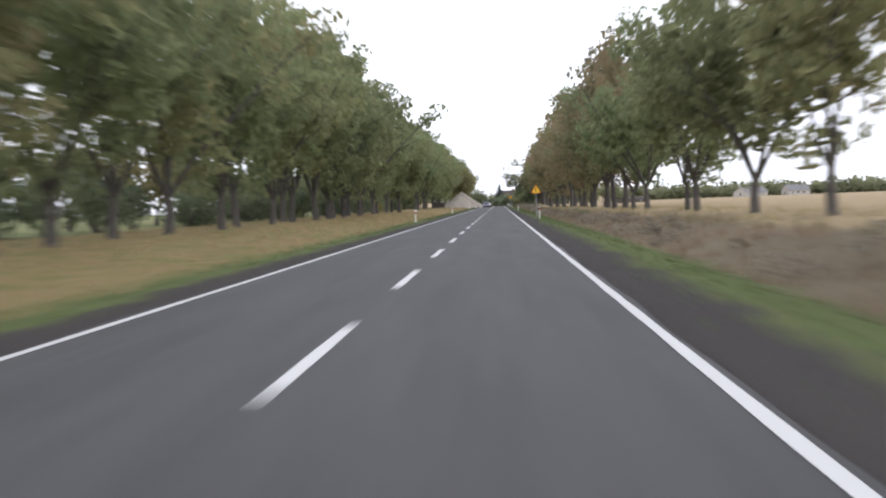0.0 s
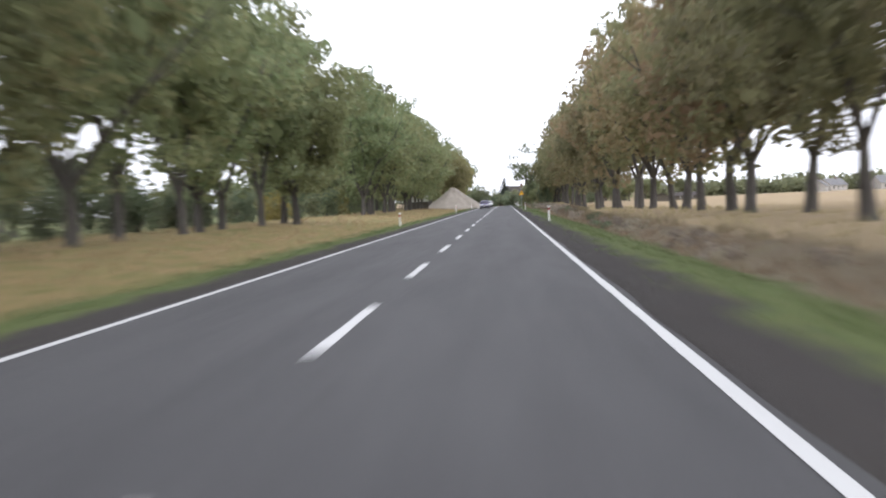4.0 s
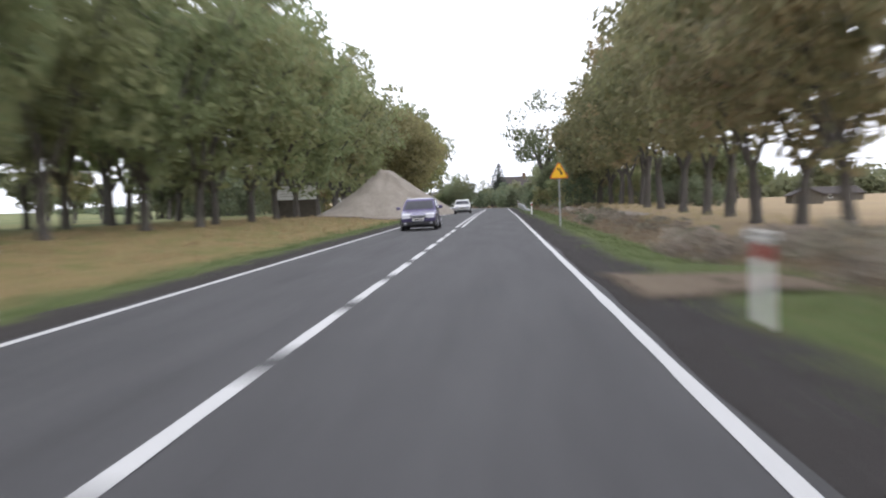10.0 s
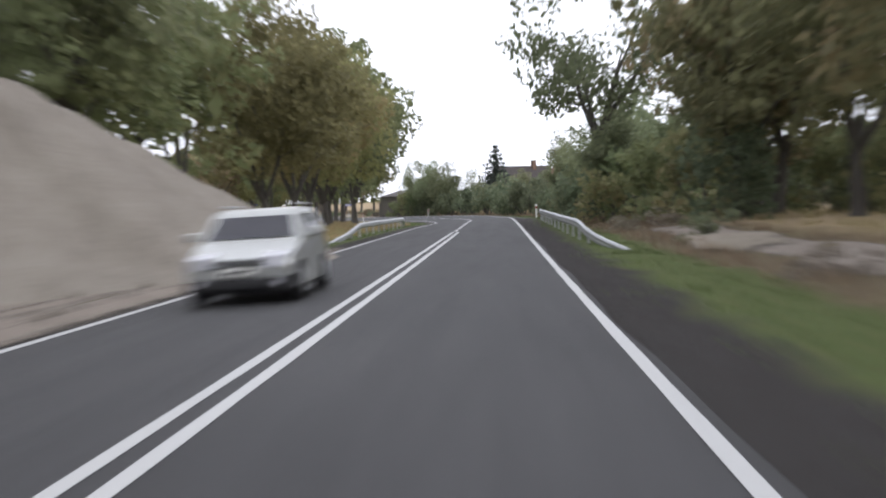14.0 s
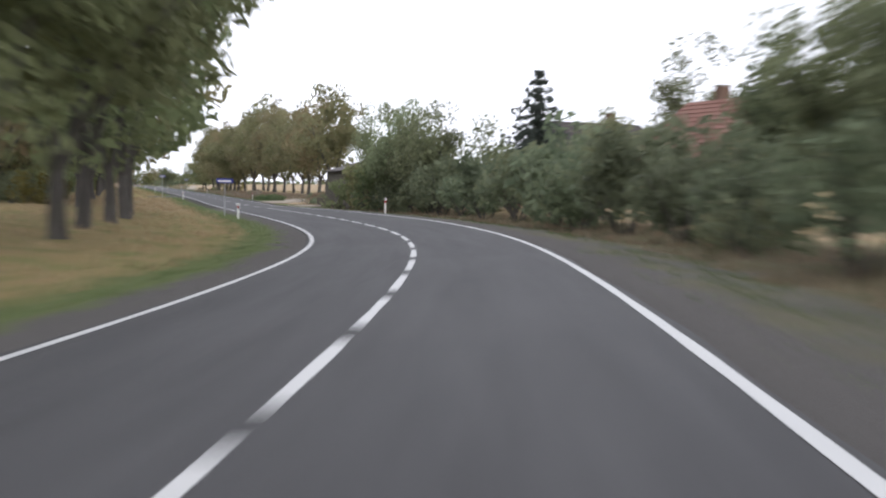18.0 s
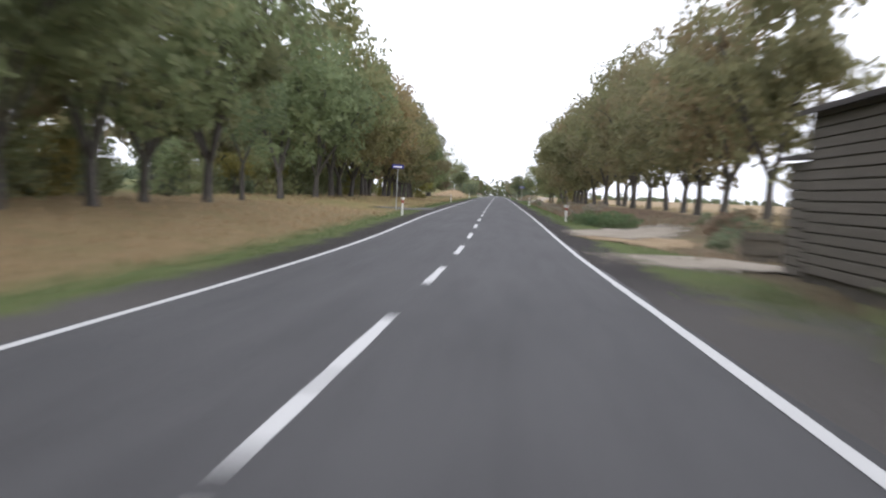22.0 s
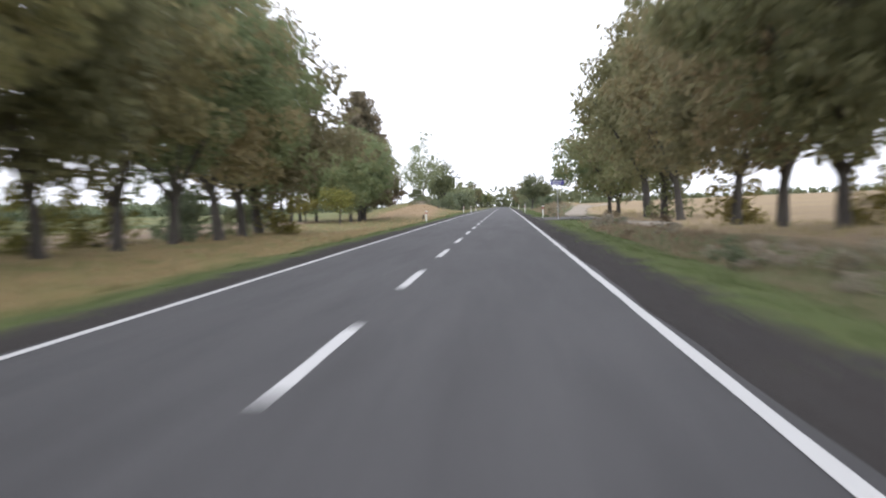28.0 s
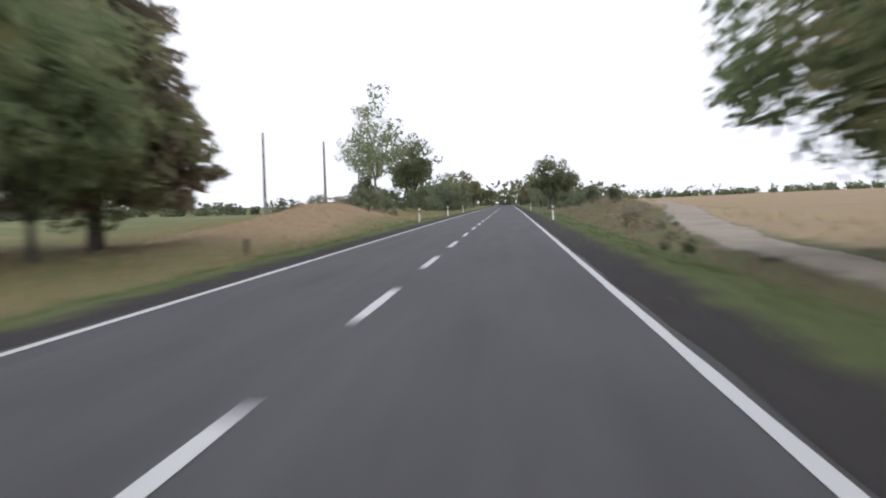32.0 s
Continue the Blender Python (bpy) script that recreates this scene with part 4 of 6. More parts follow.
put(OAK[0], 483, 9.4, 0.46, rng=rb)
put(OAK[1], 492, 10.6, 0.5, rng=rb)
for s, off, k in ((479, 8.6, 0.62), (483, 7.8, 0.7), (488, 7.6, 0.55), (474, 11.2, 0.9), (481, 10.6, 0.85), (487, 10.8, 0.8), (493, 11.4, 0.9), (468, 12.6, 0.95), (461, 12.4, 0.8)):
    put(rb.choice(TALLB[:1] + TALLB[2:]), s, off, k, rng=rb, group="bushes at the edge of the wood")


# ---- delineator posts ----
def delineator():
    root = thing("delineator_post", "white plastic roadside post with a red reflector band and number plate", "road post")
    bm = slab(bmesh.new(), [(-0.06, -0.15), (0.06, -0.15), (0.055, 1.0), (0.0, 1.06), (-0.055, 0.98)], -0.035, 0.035)
    bmesh.ops.bevel(bm, geom=bm.edges[:], offset=0.008, segments=1, affect="EDGES")
    part("body", bm, WHITE, root)
    part("reflector", slab(bmesh.new(), [(-0.064, 0.70), (0.064, 0.74), (0.064, 0.90), (-0.064, 0.86)], -0.043, 0.043), RED, root, "dark red reflector band")
    part("number_plate", box(bmesh.new(), (-0.11, -0.05, 0.93), (0.11, -0.035, 1.03), 0.004), WHITE, root, "small white distance plate")
    for k in range(3):
        part("plate_mark", box(bmesh.new(), (-0.07 + 0.05 * k, -0.055, 0.955), (-0.04 + 0.05 * k, -0.05, 1.01)), BLACK, root)
    return root


POST = model(delineator())
for s, off in ((7, 5.0), (107, 5.1), (202, 4.75), (302.8, 4.8), (403, 4.85), (504, 5.3), (604, 5.0), (704.5, 5.3), (798, 5.2), (909, 5.15), (998, 4.9), (1100, 5)):
    put(POST, s, off, 1.0, rt.uniform(-8, 8), rng=rt, group="delineator posts")
for s, off in ((12, -5.6), (112, -5.6), (211, -5.9), (306.5, -5.3), (396, -5.25), (604, -5.3), (701.6, -4.8), (805, -5.6), (909, -5.4), (1004, -5.0), (1050, -5.0), (1100, -5.1)):
    put(POST, s, off, 1.0, 180 + rt.uniform(-8, 8), rng=rt, group="delineator posts")


# ---- signs ----
def triangle(side, z0):
    h = side * 0.866
    r = 0.06
    pts = []
    for (cx, cz, a0) in ((side / 2 - r * 1.73, z0 + r, -90), (0, z0 + h - 2 * r, 30), (-side / 2 + r * 1.73, z0 + r, 150)):
        for k in range(4):
            a = radians(a0 + 40 * k)
            pts.append((cx + r * math.cos(a), cz + r * math.sin(a)))
    return pts


def warning_sign(side, z0, shape):
    root = thing("warning_sign", "triangular yellow warning sign with dark %s" % shape, "road sign")
    part("post", rod(bmesh.new(), (0, 0.05, -0.4), (0, 0.05, z0 + side * 0.8), 0.035), ZINC, root)
    part("plate", slab(bmesh.new(), triangle(side, z0), -0.005, 0.02), SIGN_RED, root, "red-rimmed plate")
    inner = [(x * 0.86, z0 + side * 0.29 + (z - z0 - side * 0.29) * 0.86) for x, z in triangle(side, z0)]
    part("face", slab(bmesh.new(), inner, -0.012, -0.006), YELLOW, root, "faded yellow face")
    c = z0 + side * 0.3
    w = side * 0.045
    bm = bmesh.new()
    if shape == "curve arrow":
        pts = [(side * 0.16 * math.cos(radians(a)) - side * 0.04, c - side * 0.12 + side * 0.3 * math.sin(radians(a))) for a in range(0, 111, 10)]
        for i in range(len(pts) - 1):
            (x0, y0), (x1, y1) = pts[i], pts[i + 1]
            d = Vector((x1 - x0, y1 - y0)).normalized() * w
            slab(bm, [(x0 - d.y, y0 + d.x), (x0 + d.y, y0 - d.x), (x1 + d.y, y1 - d.x), (x1 - d.y, y1 + d.x)], -0.018, -0.013)
    else:
        slab(bm, [(-w, c - side * 0.17), (w, c - side * 0.17), (w, c + side * 0.25), (0, c + side * 0.33), (-w, c + side * 0.25)], -0.018, -0.013)
        slab(bm, [(-side * 0.17, c - side * 0.02), (-w, c - side * 0.02), (-w, c + side * 0.05), (-side * 0.17, c + side * 0.05)], -0.018, -0.013)
    part("symbol", bm, BLACK, root, "black symbol")
    return root


sg1 = warning_sign(0.94, 2.2, "side road mark")
sg1.matrix_world = spot(122, 5.3)
sg2 = warning_sign(0.98, 2.35, "curve arrow")
sg2.matrix_world = spot(353, 5.0)


def blue_sign(width, high, top, bars):
    root = thing("blue_road_sign", "blue road sign with white lettering bars on a steel post", "road sign")
    for x in (-width * 0.28, width * 0.28) if width > 1.4 else (0.0,):
        part("post", rod(bmesh.new(), (x, 0.05, -0.4), (x, 0.05, top - 0.04), 0.035), ZINC, root)
    part("panel", box(bmesh.new(), (-width / 2, -0.01, top - high), (width / 2, 0.012, top), 0.004), BLUE, root, "blue panel")
    for k in range(bars):
        z = top - high * (k + 0.75) / bars
        part("lettering_bar", box(bmesh.new(), (-width * 0.4, -0.016, z), (width * (0.36 - 0.1 * (k % 2)), -0.012, z + high * 0.35 / bars)), WHITE, root)
    return root


for s, off, w, h, top, n in ((615, -5.5, 1.3, 0.36, 2.85, 1), (723.5, -6.9, 0.9, 0.3, 3.45, 1), (891.6, 5.8, 1.0, 0.36, 3.0, 2)):
    b = blue_sign(w, h, top, n)
    b.matrix_world = spot(s, off)


# ---- the gravel yard: heap, bare ground and information board ----
def bare(name, outline, mat, lift, label, sub=26):
    """Bare ground of irregular outline, draped over the terrain. outline: (s, off) corners."""
    cs = sum(p[0] for p in outline) / len(outline)
    co = sum(p[1] for p in outline) / len(outline)
    ring = []
    for i in range(len(outline)):
        a, b = outline[i], outline[(i + 1) % len(outline)]
        for k in range(8):
            f = k / 8
            ring.append((a[0] + (b[0] - a[0]) * f, a[1] + (b[1] - a[1]) * f))
    n = len(ring)
    vs, rim = [], []
    for j in range(1, sub + 1):
        f = j / sub
        for i, (s, o) in enumerate(ring):
            wob = 1 + (0.03 * math.sin(i * 1.9) + 0.03 * math.sin(i * 0.83 + 2)) * (j == sub)
            ss, oo = cs + (s - cs) * f * wob, co + (o - co) * f * wob
            x, y = place(ss, oo)
            up = lift * min(1.0, max(0.15, (abs(oo) - 3.8) / 2.0))
            vs.append((float(x), float(y), float(ground_z(ss, oo)) + up * (0.3 if j == sub else 1)))
            rim.append(f)
    fs = []
    for j in range(sub - 1):
        for i in range(n):
            k = (i + 1) % n
            fs.append((j * n + i, j * n + k, (j + 1) * n + k, (j + 1) * n + i))
    ob = new(name, mesh_of(name, vs, fs, mat, {"rim": rim}, smooth=True))
    return tagged(ob, label, "bare ground", kind="structure")


def earth(name, dark, mid, light, scale=1.0):
    m, n, l, b = material(name, 0.95, 0, 0.1)
    p = world_pos(n)
    f1, f2, f3 = noise_node(n, l, 0.6 * scale, 5, p), noise_node(n, l, 5 * scale, 5, p), noise_node(n, l, 34 * scale, 4, p)
    c = ramp(n, l, f1, [(0.3, dark), (0.5, mid), (0.7, light)])
    c = mix(n, l, 0.4, c, ramp(n, l, f2, [(0.3, dark), (0.7, light)]))
    c = mix(n, l, 0.3, c, ramp(n, l, f3, [(0.3, dark), (0.7, light)]))
    l.new(c, b.inputs["Base Color"])
    # ragged, grown-over rim
    at = n.new("ShaderNodeAttribute")
    at.attribute_name = "rim"
    inner = maths(n, l, "MULTIPLY", maths(n, l, "SUBTRACT", 1.0, at.outputs["Fac"]), 4.0)
    rag = maths(n, l, "MULTIPLY", maths(n, l, "SUBTRACT", maths(n, l, "ADD", f2, noise_node(n, l, 1.1, 4, p)), 1.0), 3.0)
    cl = n.new("ShaderNodeClamp")
    l.new(maths(n, l, "ADD", inner, rag), cl.inputs["Value"])
    l.new(cl.outputs[0], b.inputs["Alpha"])
    bumped(n, l, b, maths(n, l, "ADD", f3, f2), 0.8, 0.05)
    return m


SAND = earth("sandy_earth", (0.15, 0.125, 0.105), (0.245, 0.21, 0.18), (0.34, 0.30, 0.265))
TRACK = earth("pale_track", (0.19, 0.162, 0.130), (0.285, 0.25, 0.205), (0.385, 0.345, 0.288))
OCHRE = earth("ochre_soil", (0.165, 0.12, 0.075), (0.29, 0.21, 0.13), (0.40, 0.315, 0.205), 1.5)
GRAVEL = earth("heaped_gravel", (0.185, 0.163, 0.140), (0.265, 0.236, 0.206), (0.335, 0.305, 0.268), 1.4)
FALLOW = earth("pale_fallow_soil", (0.17, 0.125, 0.085), (0.25, 0.19, 0.135), (0.33, 0.265, 0.195), 0.7)
TRODDEN = earth("trodden_soil", (0.10, 0.078, 0.056), (0.165, 0.130, 0.095), (0.235, 0.19, 0.142))
GREYG = earth("grey_gravel", (0.082, 0.079, 0.075), (0.132, 0.127, 0.122), (0.185, 0.18, 0.17))

bare("bare_yard", [(398, -4.3), (452, -4.2), (457, -9), (452, -20), (436, -24), (420, -21), (411, -13), (404, -8)], SAND, 0.05, "bare sandy yard with wheel ruts beside the road")
bare("bare_strip", [(396, -3.5), (452, -3.5), (455, -7), (398, -6.6)], SAND, 0.05, "grey gravel spilled along the road edge")


def heap():
    """A big heap of gravel with a ridge that runs down towards the bend."""
    nu, nv = 120, 100
    rs = np.random.RandomState(12)
    u, v = np.meshgrid(np.linspace(-1, 1, nu), np.linspace(-1, 1, nv), indexing="ij")
    S, O = 436.5 + u * 15, -10.6 + v * 11.0
    # a long crest of tipped loads, highest at its near end and falling towards the bend
    z = np.full(S.shape, -50.0)
    for cs_, co_, h, k in ((433.4, -10.9, 5.45, 0.75), (434.9, -10.3, 5.5, 0.76), (437.3, -9.7, 4.85, 0.72), (440.0, -8.9, 4.1, 0.66), (442.2, -8.3, 3.2, 0.66)):
        d = np.sqrt((S - cs_) ** 2 + (O - co_) ** 2)
        z = 0.22 * np.logaddexp(z / 0.22, (h - k * d) / 0.22)
    # the newer load lies as a lip over the older slope, from the crest down towards the yard
    side = ((S - 433.6) * 4.4 + (O + 11.3) * 2.3) / 4.97
    z = z - 0.75 * np.clip(-side / 0.28, 0, 1) * np.clip(1 + side / 7.0, 0, 1) * np.clip((z - 0.2) / 1.0, 0, 1)
    z = np.minimum(z, 5.1 + 0.35 * (z - 5.2))
    ang = np.arctan2(O + 10.4, S - 435.5)
    z = z + (0.10 * np.sin(ang * 9 + 1) + 0.07 * np.sin(ang * 17)) * np.clip(z / 3, 0, 1)
    for _ in range(2):
        z[1:-1, 1:-1] = 0.5 * z[1:-1, 1:-1] + 0.125 * (z[:-2, 1:-1] + z[2:, 1:-1] + z[1:-1, :-2] + z[1:-1, 2:])
    z = z + rs.standard_normal(z.shape) * 0.03
    G = ground_z(S, O)
    x, y = place(S, O)
    Z = np.maximum(G + z, G - 0.12)
    me = mesh_of("gravel_mound", np.stack([x, y, Z], -1).reshape(-1, 3), grid_faces(nu, nv), GRAVEL, smooth=True)
    return tagged(new("gravel_mound", me), "big grey-beige gravel heap with a ridge on a bare yard", "gravel heap")


heap()
rg = random.Random(21)
for k in range(26):                               # loose stones at the foot of the heap
    bm = bmesh.new()
    bmesh.ops.create_icosphere(bm, subdivisions=1, radius=rg.uniform(0.06, 0.16))
    for v in bm.verts:
        v.co *= rg.uniform(0.75, 1.2)
        v.co.z *= 0.7
    st = part("stone", bm, GRAVEL)
    tagged(st, "loose grey stone on the yard", "stone", "stones at the heap")
    st.matrix_world = spot(rg.uniform(404, 455), rg.uniform(-6.5, -4.4), 0.09, rg.uniform(0, 360))


def board():
    root = thing("information_board", "large pale information board on wooden posts with a small roof", "notice board")
    for x in (-2.0, -0.05, 1.9):
        part("post", box(bmesh.new(), (x, 0.02, -0.3), (x + 0.12, 0.14, 3.25), 0.01), DARKWOOD, root)
    part("panel", box(bmesh.new(), (-2.1, -0.04, 1.75), (2.1, 0.015, 3.1), 0.01), PANEL, root, "grey-white panel")
    part("rail", box(bmesh.new(), (-2.1, 0.0, 0.9), (2.1, 0.03, 1.05), 0.005), DARKWOOD, root)
    # open below the panel: an added dark sheet imitates the shade between the posts
    part("backing", box(bmesh.new(), (-2.0, 0.16, 0.02), (2.0, 0.2, 1.74), 0.005), DARKWOOD, root, "dark sheet in place of the shaded opening below the panel")
    part("roof", slab(bmesh.new(), [(-0.10, 3.14), (0.35, 3.3), (0.36, 3.36), (-0.11, 3.20)], -2.25, 2.25, 0), DARKWOOD, root)
    for k in range(4):
        part("text_bar", box(bmesh.new(), (-1.7, -0.046, 2.8 - 0.25 * k), (1.3 - 0.4 * (k % 3), -0.042, 2.86 - 0.25 * k)), CONCRETE, root)
    return root


bd = board()
bd.matrix_world = spot(414, -17.6, 0, -12)


# ---- crash barriers ----
def barrier(s0, s1, off, flare0, flare1, label):
    root = thing("crash_barrier", label, "crash barrier")
    n = int((s1 - s0) / 2) + 1
    ss = np.linspace(s0, s1, n)
    oo = off + np.sign(off) * (flare0 * np.clip(1 - (ss - s0) / 8, 0, 1) ** 2 + flare1 * np.clip(1 - (s1 - ss) / 8, 0, 1) ** 2)
    dip = 0.72 * np.clip(1 - (ss - s0) / 9, 0, 1) + 0.45 * np.clip(1 - (s1 - ss) / 6, 0, 1)
    prof = [(0.00, 0.0), (0.04, 0.03), (0.08, 0.08), (0.08, 0.12), (0.02, 0.155), (0.08, 0.19), (0.08, 0.23), (0.04, 0.28), (0.0, 0.31)]
    sgn = -1 if off > 0 else 1
    vs = []
    for s, o, d in zip(ss, oo, dip):
        base = float(ground_z(s, o)) + 0.44 - d
        for px, pz in prof:
            x, y = place(s, o + sgn * px)
            vs.append((float(x), float(y), base + pz))
        for px, pz in prof[::-1]:
            x, y = place(s, o + sgn * px - sgn * 0.012)
            vs.append((float(x), float(y), base + pz))
    m = 2 * len(prof)
    fs = [(i * m + k, i * m + (k + 1) % m, (i + 1) * m + (k + 1) % m, (i + 1) * m + k) for i in range(n - 1) for k in range(m)]
    b = new("beam", mesh_of("beam", vs, fs, ZINC, smooth=False))
    b.parent = root
    for s in np.arange(s0 + 2, s1 - 1, 4.0):
        o = float(np.interp(s, ss, oo))
        d = float(np.interp(s, ss, dip))
        bm = box(bmesh.new(), (-0.05, -0.06, -0.5), (0.05, 0.06, 0.72 - d), 0.008)
        p = part("post", bm, ZINC, root)
        p.matrix_world = spot(float(s), o - sgn * 0.07)
    return root


barrier(463, 513, -5.35, 0.5, 0.4, "galvanised steel crash barrier beside the gravel yard")
barrier(440, 497, 5.05, 0.9, 1.2, "galvanised steel crash barrier on the outer verge")


# ---- houses outside the bend ----
def house(name, label, length, depth, eave, ridge, wall, roof, windows, chimney=True):
    """Gabled house; the ridge runs along x. Parts: walls, gables, roof slopes, windows, chimney."""
    root = thing(name, label, "house")
    L, D = length / 2, depth / 2
    bm = slab(bmesh.new(), [(-D, -0.4), (D, -0.4), (D, eave), (0, ridge), (-D, eave)], -L, L, 0)
    body = part("wall", bm, wall, root)
    for sy in (-1, 1):
        dy, dz = D + 0.45, (ridge - eave) / D * 0.45
        pts = [(sy * dy, eave - dz), (0, ridge), (0, ridge + 0.16), (sy * dy, eave - dz + 0.16)]
        rf = part("roof_slope", slab(bmesh.new(), pts, -L - 0.4, L + 0.4, 0), roof, root)
        run = math.hypot(dy, ridge - eave + dz)
        rows_n = int(run / 0.42)
        for k in range(rows_n):                   # courses of tiles as stepped battens
            f0 = (k + 0.1) / rows_n
            y = sy * dy * (1 - f0)
            z = eave - dz + 0.16 + (ridge - eave + dz) * f0
            part("tile_course", box(bmesh.new(), (-L - 0.4, y - 0.03, z - 0.01), (L + 0.4, y + 0.03, z + 0.035)), roof, rf)
    for x, y, z, w, h, face in windows:
        win = part("window", box(bmesh.new(), *(((x - w / 2, y - 0.03, z), (x + w / 2, y + 0.03, z + h)) if face == "y" else ((x - 0.03, y - w / 2, z), (x + 0.03, y + w / 2, z + h)))), GLASS, root)
        t = 0.07
        bm = bmesh.new()
        for a, b, c, d in ((-w / 2 - t, 0 - t, w / 2 + t, 0), (-w / 2 - t, h, w / 2 + t, h + t), (-w / 2 - t, 0, -w / 2, h), (w / 2, 0, w / 2 + t, h), (-0.03, 0, 0.03, h)):
            if face == "y":
                box(bm, (x + a, y - 0.045, z + b), (x + c, y + 0.045, z + d))
            else:
                box(bm, (x - 0.045, y + a, z + b), (x + 0.045, y + c, z + d))
        part("frame", bm, WHITE, win)
    if chimney:
        ch = part("chimney", box(bmesh.new(), (L * 0.35 - 0.35, -0.8, ridge - 1.2), (L * 0.35 + 0.35, -0.1, ridge + 1.0), 0.02), BRICK, root, "brown brick chimney")
        part("cap", box(bmesh.new(), (L * 0.35 - 0.42, -0.87, ridge + 1.0), (L * 0.35 + 0.42, -0.03, ridge + 1.1), 0.01), CONCRETE, ch)
    return root


h1 = house("yellow_house", "yellow plastered house with a red tiled gable roof", 9.0, 8.5, 3.3, 7.0, PLASTER, TILE,
           [(-4.5, -1.8, 0.9, 1.1, 1.4, "x"), (-4.5, 1.6, 0.9, 1.1, 1.4, "x"), (-4.5, 0.0, 4.3, 1.0, 1.2, "x"), (-2.2, -4.25, 0.9, 1.2, 1.4, "y"), (1.8, -4.25, 0.9, 1.2, 1.4, "y"), (-2.2, 4.25, 0.9, 1.2, 1.4, "y"), (1.8, 4.25, 0.9, 1.2, 1.4, "y")])
h1.matrix_world = spot(588, 23.5, 0, 100)
h2 = house("brown_house", "house with dark tiled gable roof behind the hedge", 11.0, 9.0, 3.2, 7.4, BRICK, DARKTILE,
           [(-3, -4.5, 1.0, 1.2, 1.4, "y"), (0, -4.5, 1.0, 1.2, 1.4, "y"), (3, -4.5, 1.0, 1.2, 1.4, "y"), (-5.5, 0, 4.4, 1.0, 1.2, "x")])
h2.matrix_world = spot(624, 27.5, 0, 20)


def barn():
    """A grey weathered barn of horizontal planks with a low roof."""
    root = thing("plank_barn", "weathered grey-brown plank barn with a low dark roof", "barn")
    L, D, eave, ridge = 9.4, 3.4, 3.75, 4.6
    part("core", slab(bmesh.new(), [(-D + 0.08, -0.3), (D - 0.08, -0.3), (D - 0.08, eave - 0.05), (0, ridge - 0.15), (-D + 0.08, eave - 0.05)], -L + 0.08, L - 0.08, 1), DARKWOOD, root, "dark inner wall")
    rr = random.Random(4)
    z = 0.05
    while z < eave - 0.1:
        for sx in (-1, 1):
            bm = box(bmesh.new(), (min(sx * (D - 0.07), sx * D), -L, z), (max(sx * (D - 0.07), sx * D), L, z + 0.20), 0.012)
            part("plank", bm, OLDWOOD, root)
        z += 0.23
    z = 0.05
    while z < ridge - 0.5:
        half_w = D if z < eave else D * (ridge - z - 0.2) / (ridge - eave)
        for sy in (-1, 1):
            y0, y1 = sorted((sy * (L - 0.07), sy * (L + 0.01)))
            bm = box(bmesh.new(), (-half_w + rr.uniform(0, 0.04), y0, z), (half_w - rr.uniform(0, 0.04), y1, z + 0.20), 0.012)
            part("plank", bm, OLDWOOD, root)
        z += 0.23
    for sx in (-1, 1):
        pts = [(sx * (D + 0.25), eave - 0.2), (0, ridge), (0, ridge + 0.12), (sx * (D + 0.25), eave - 0.08)]
        part("roof_slope", slab(bmesh.new(), pts, -L - 0.35, L + 0.35, 1), DARKTILE, root)
    for x in (-D, D - 0.14):
        for y in (-L - 0.03, L - 0.11):
            part("corner_post", box(bmesh.new(), (x - 0.02, y, -0.2), (x + 0.16, y + 0.14, eave), 0.01), DARKWOOD, root)
    return root


bn = barn()
bn.matrix_world = spot(643, 11.4)


def shed():
    """A lower plank lean-to at the barn's end."""
    root = thing("lean_to_shed", "low weathered plank shed leaning on the end of the barn", "shed")
    part("core", box(bmesh.new(), (0.07, 0.07, -0.2), (4.93, 2.93, 2.75)), DARKWOOD, root, "dark inner wall")
    for k in range(12):
        z = 0.04 + 0.23 * k
        part("plank", box(bmesh.new(), (0.0, 0.0, z), (0.06, 3.0, z + 0.20), 0.01), OLDWOOD, root)
        part("plank", box(bmesh.new(), (0.062, 2.94, z), (5.0, 3.0, z + 0.20), 0.01), OLDWOOD, root)
    part("roof", slab(bmesh.new(), [(-0.2, 2.82), (5.2, 3.3), (5.2, 3.4), (-0.2, 2.92)], -0.1, 3.25, 1), DARKTILE, root, "dark sloping roof")
    return root


sh1 = shed()
sh1.matrix_world = spot(652.9, 8.3)


def plank_fence(length):
    root = thing("plank_fence", "dark brown upright plank fence beside the drive", "fence")
    n = int(length / 0.16)
    for k in range(n):
        x = k * 0.16
        part("board", box(bmesh.new(), (-0.012, x, 0.05), (0.012, x + 0.145, 0.93 + 0.02 * math.sin(k * 2.3)), 0.004), DARKWOOD, root)
    for z in (0.25, 0.7):
        part("rail", box(bmesh.new(), (0.014, 0, z), (0.06, length, z + 0.09), 0.004), DARKWOOD, root)
    for k in range(int(length / 2.4) + 1):
        part("post", box(bmesh.new(), (0.062, k * 2.4, -0.3), (0.17, k * 2.4 + 0.11, 1.0), 0.006), DARKWOOD, root)
    return root


pf = plank_fence(6.0)
pf.matrix_world = spot(662.4, 8.4, 0, -90)

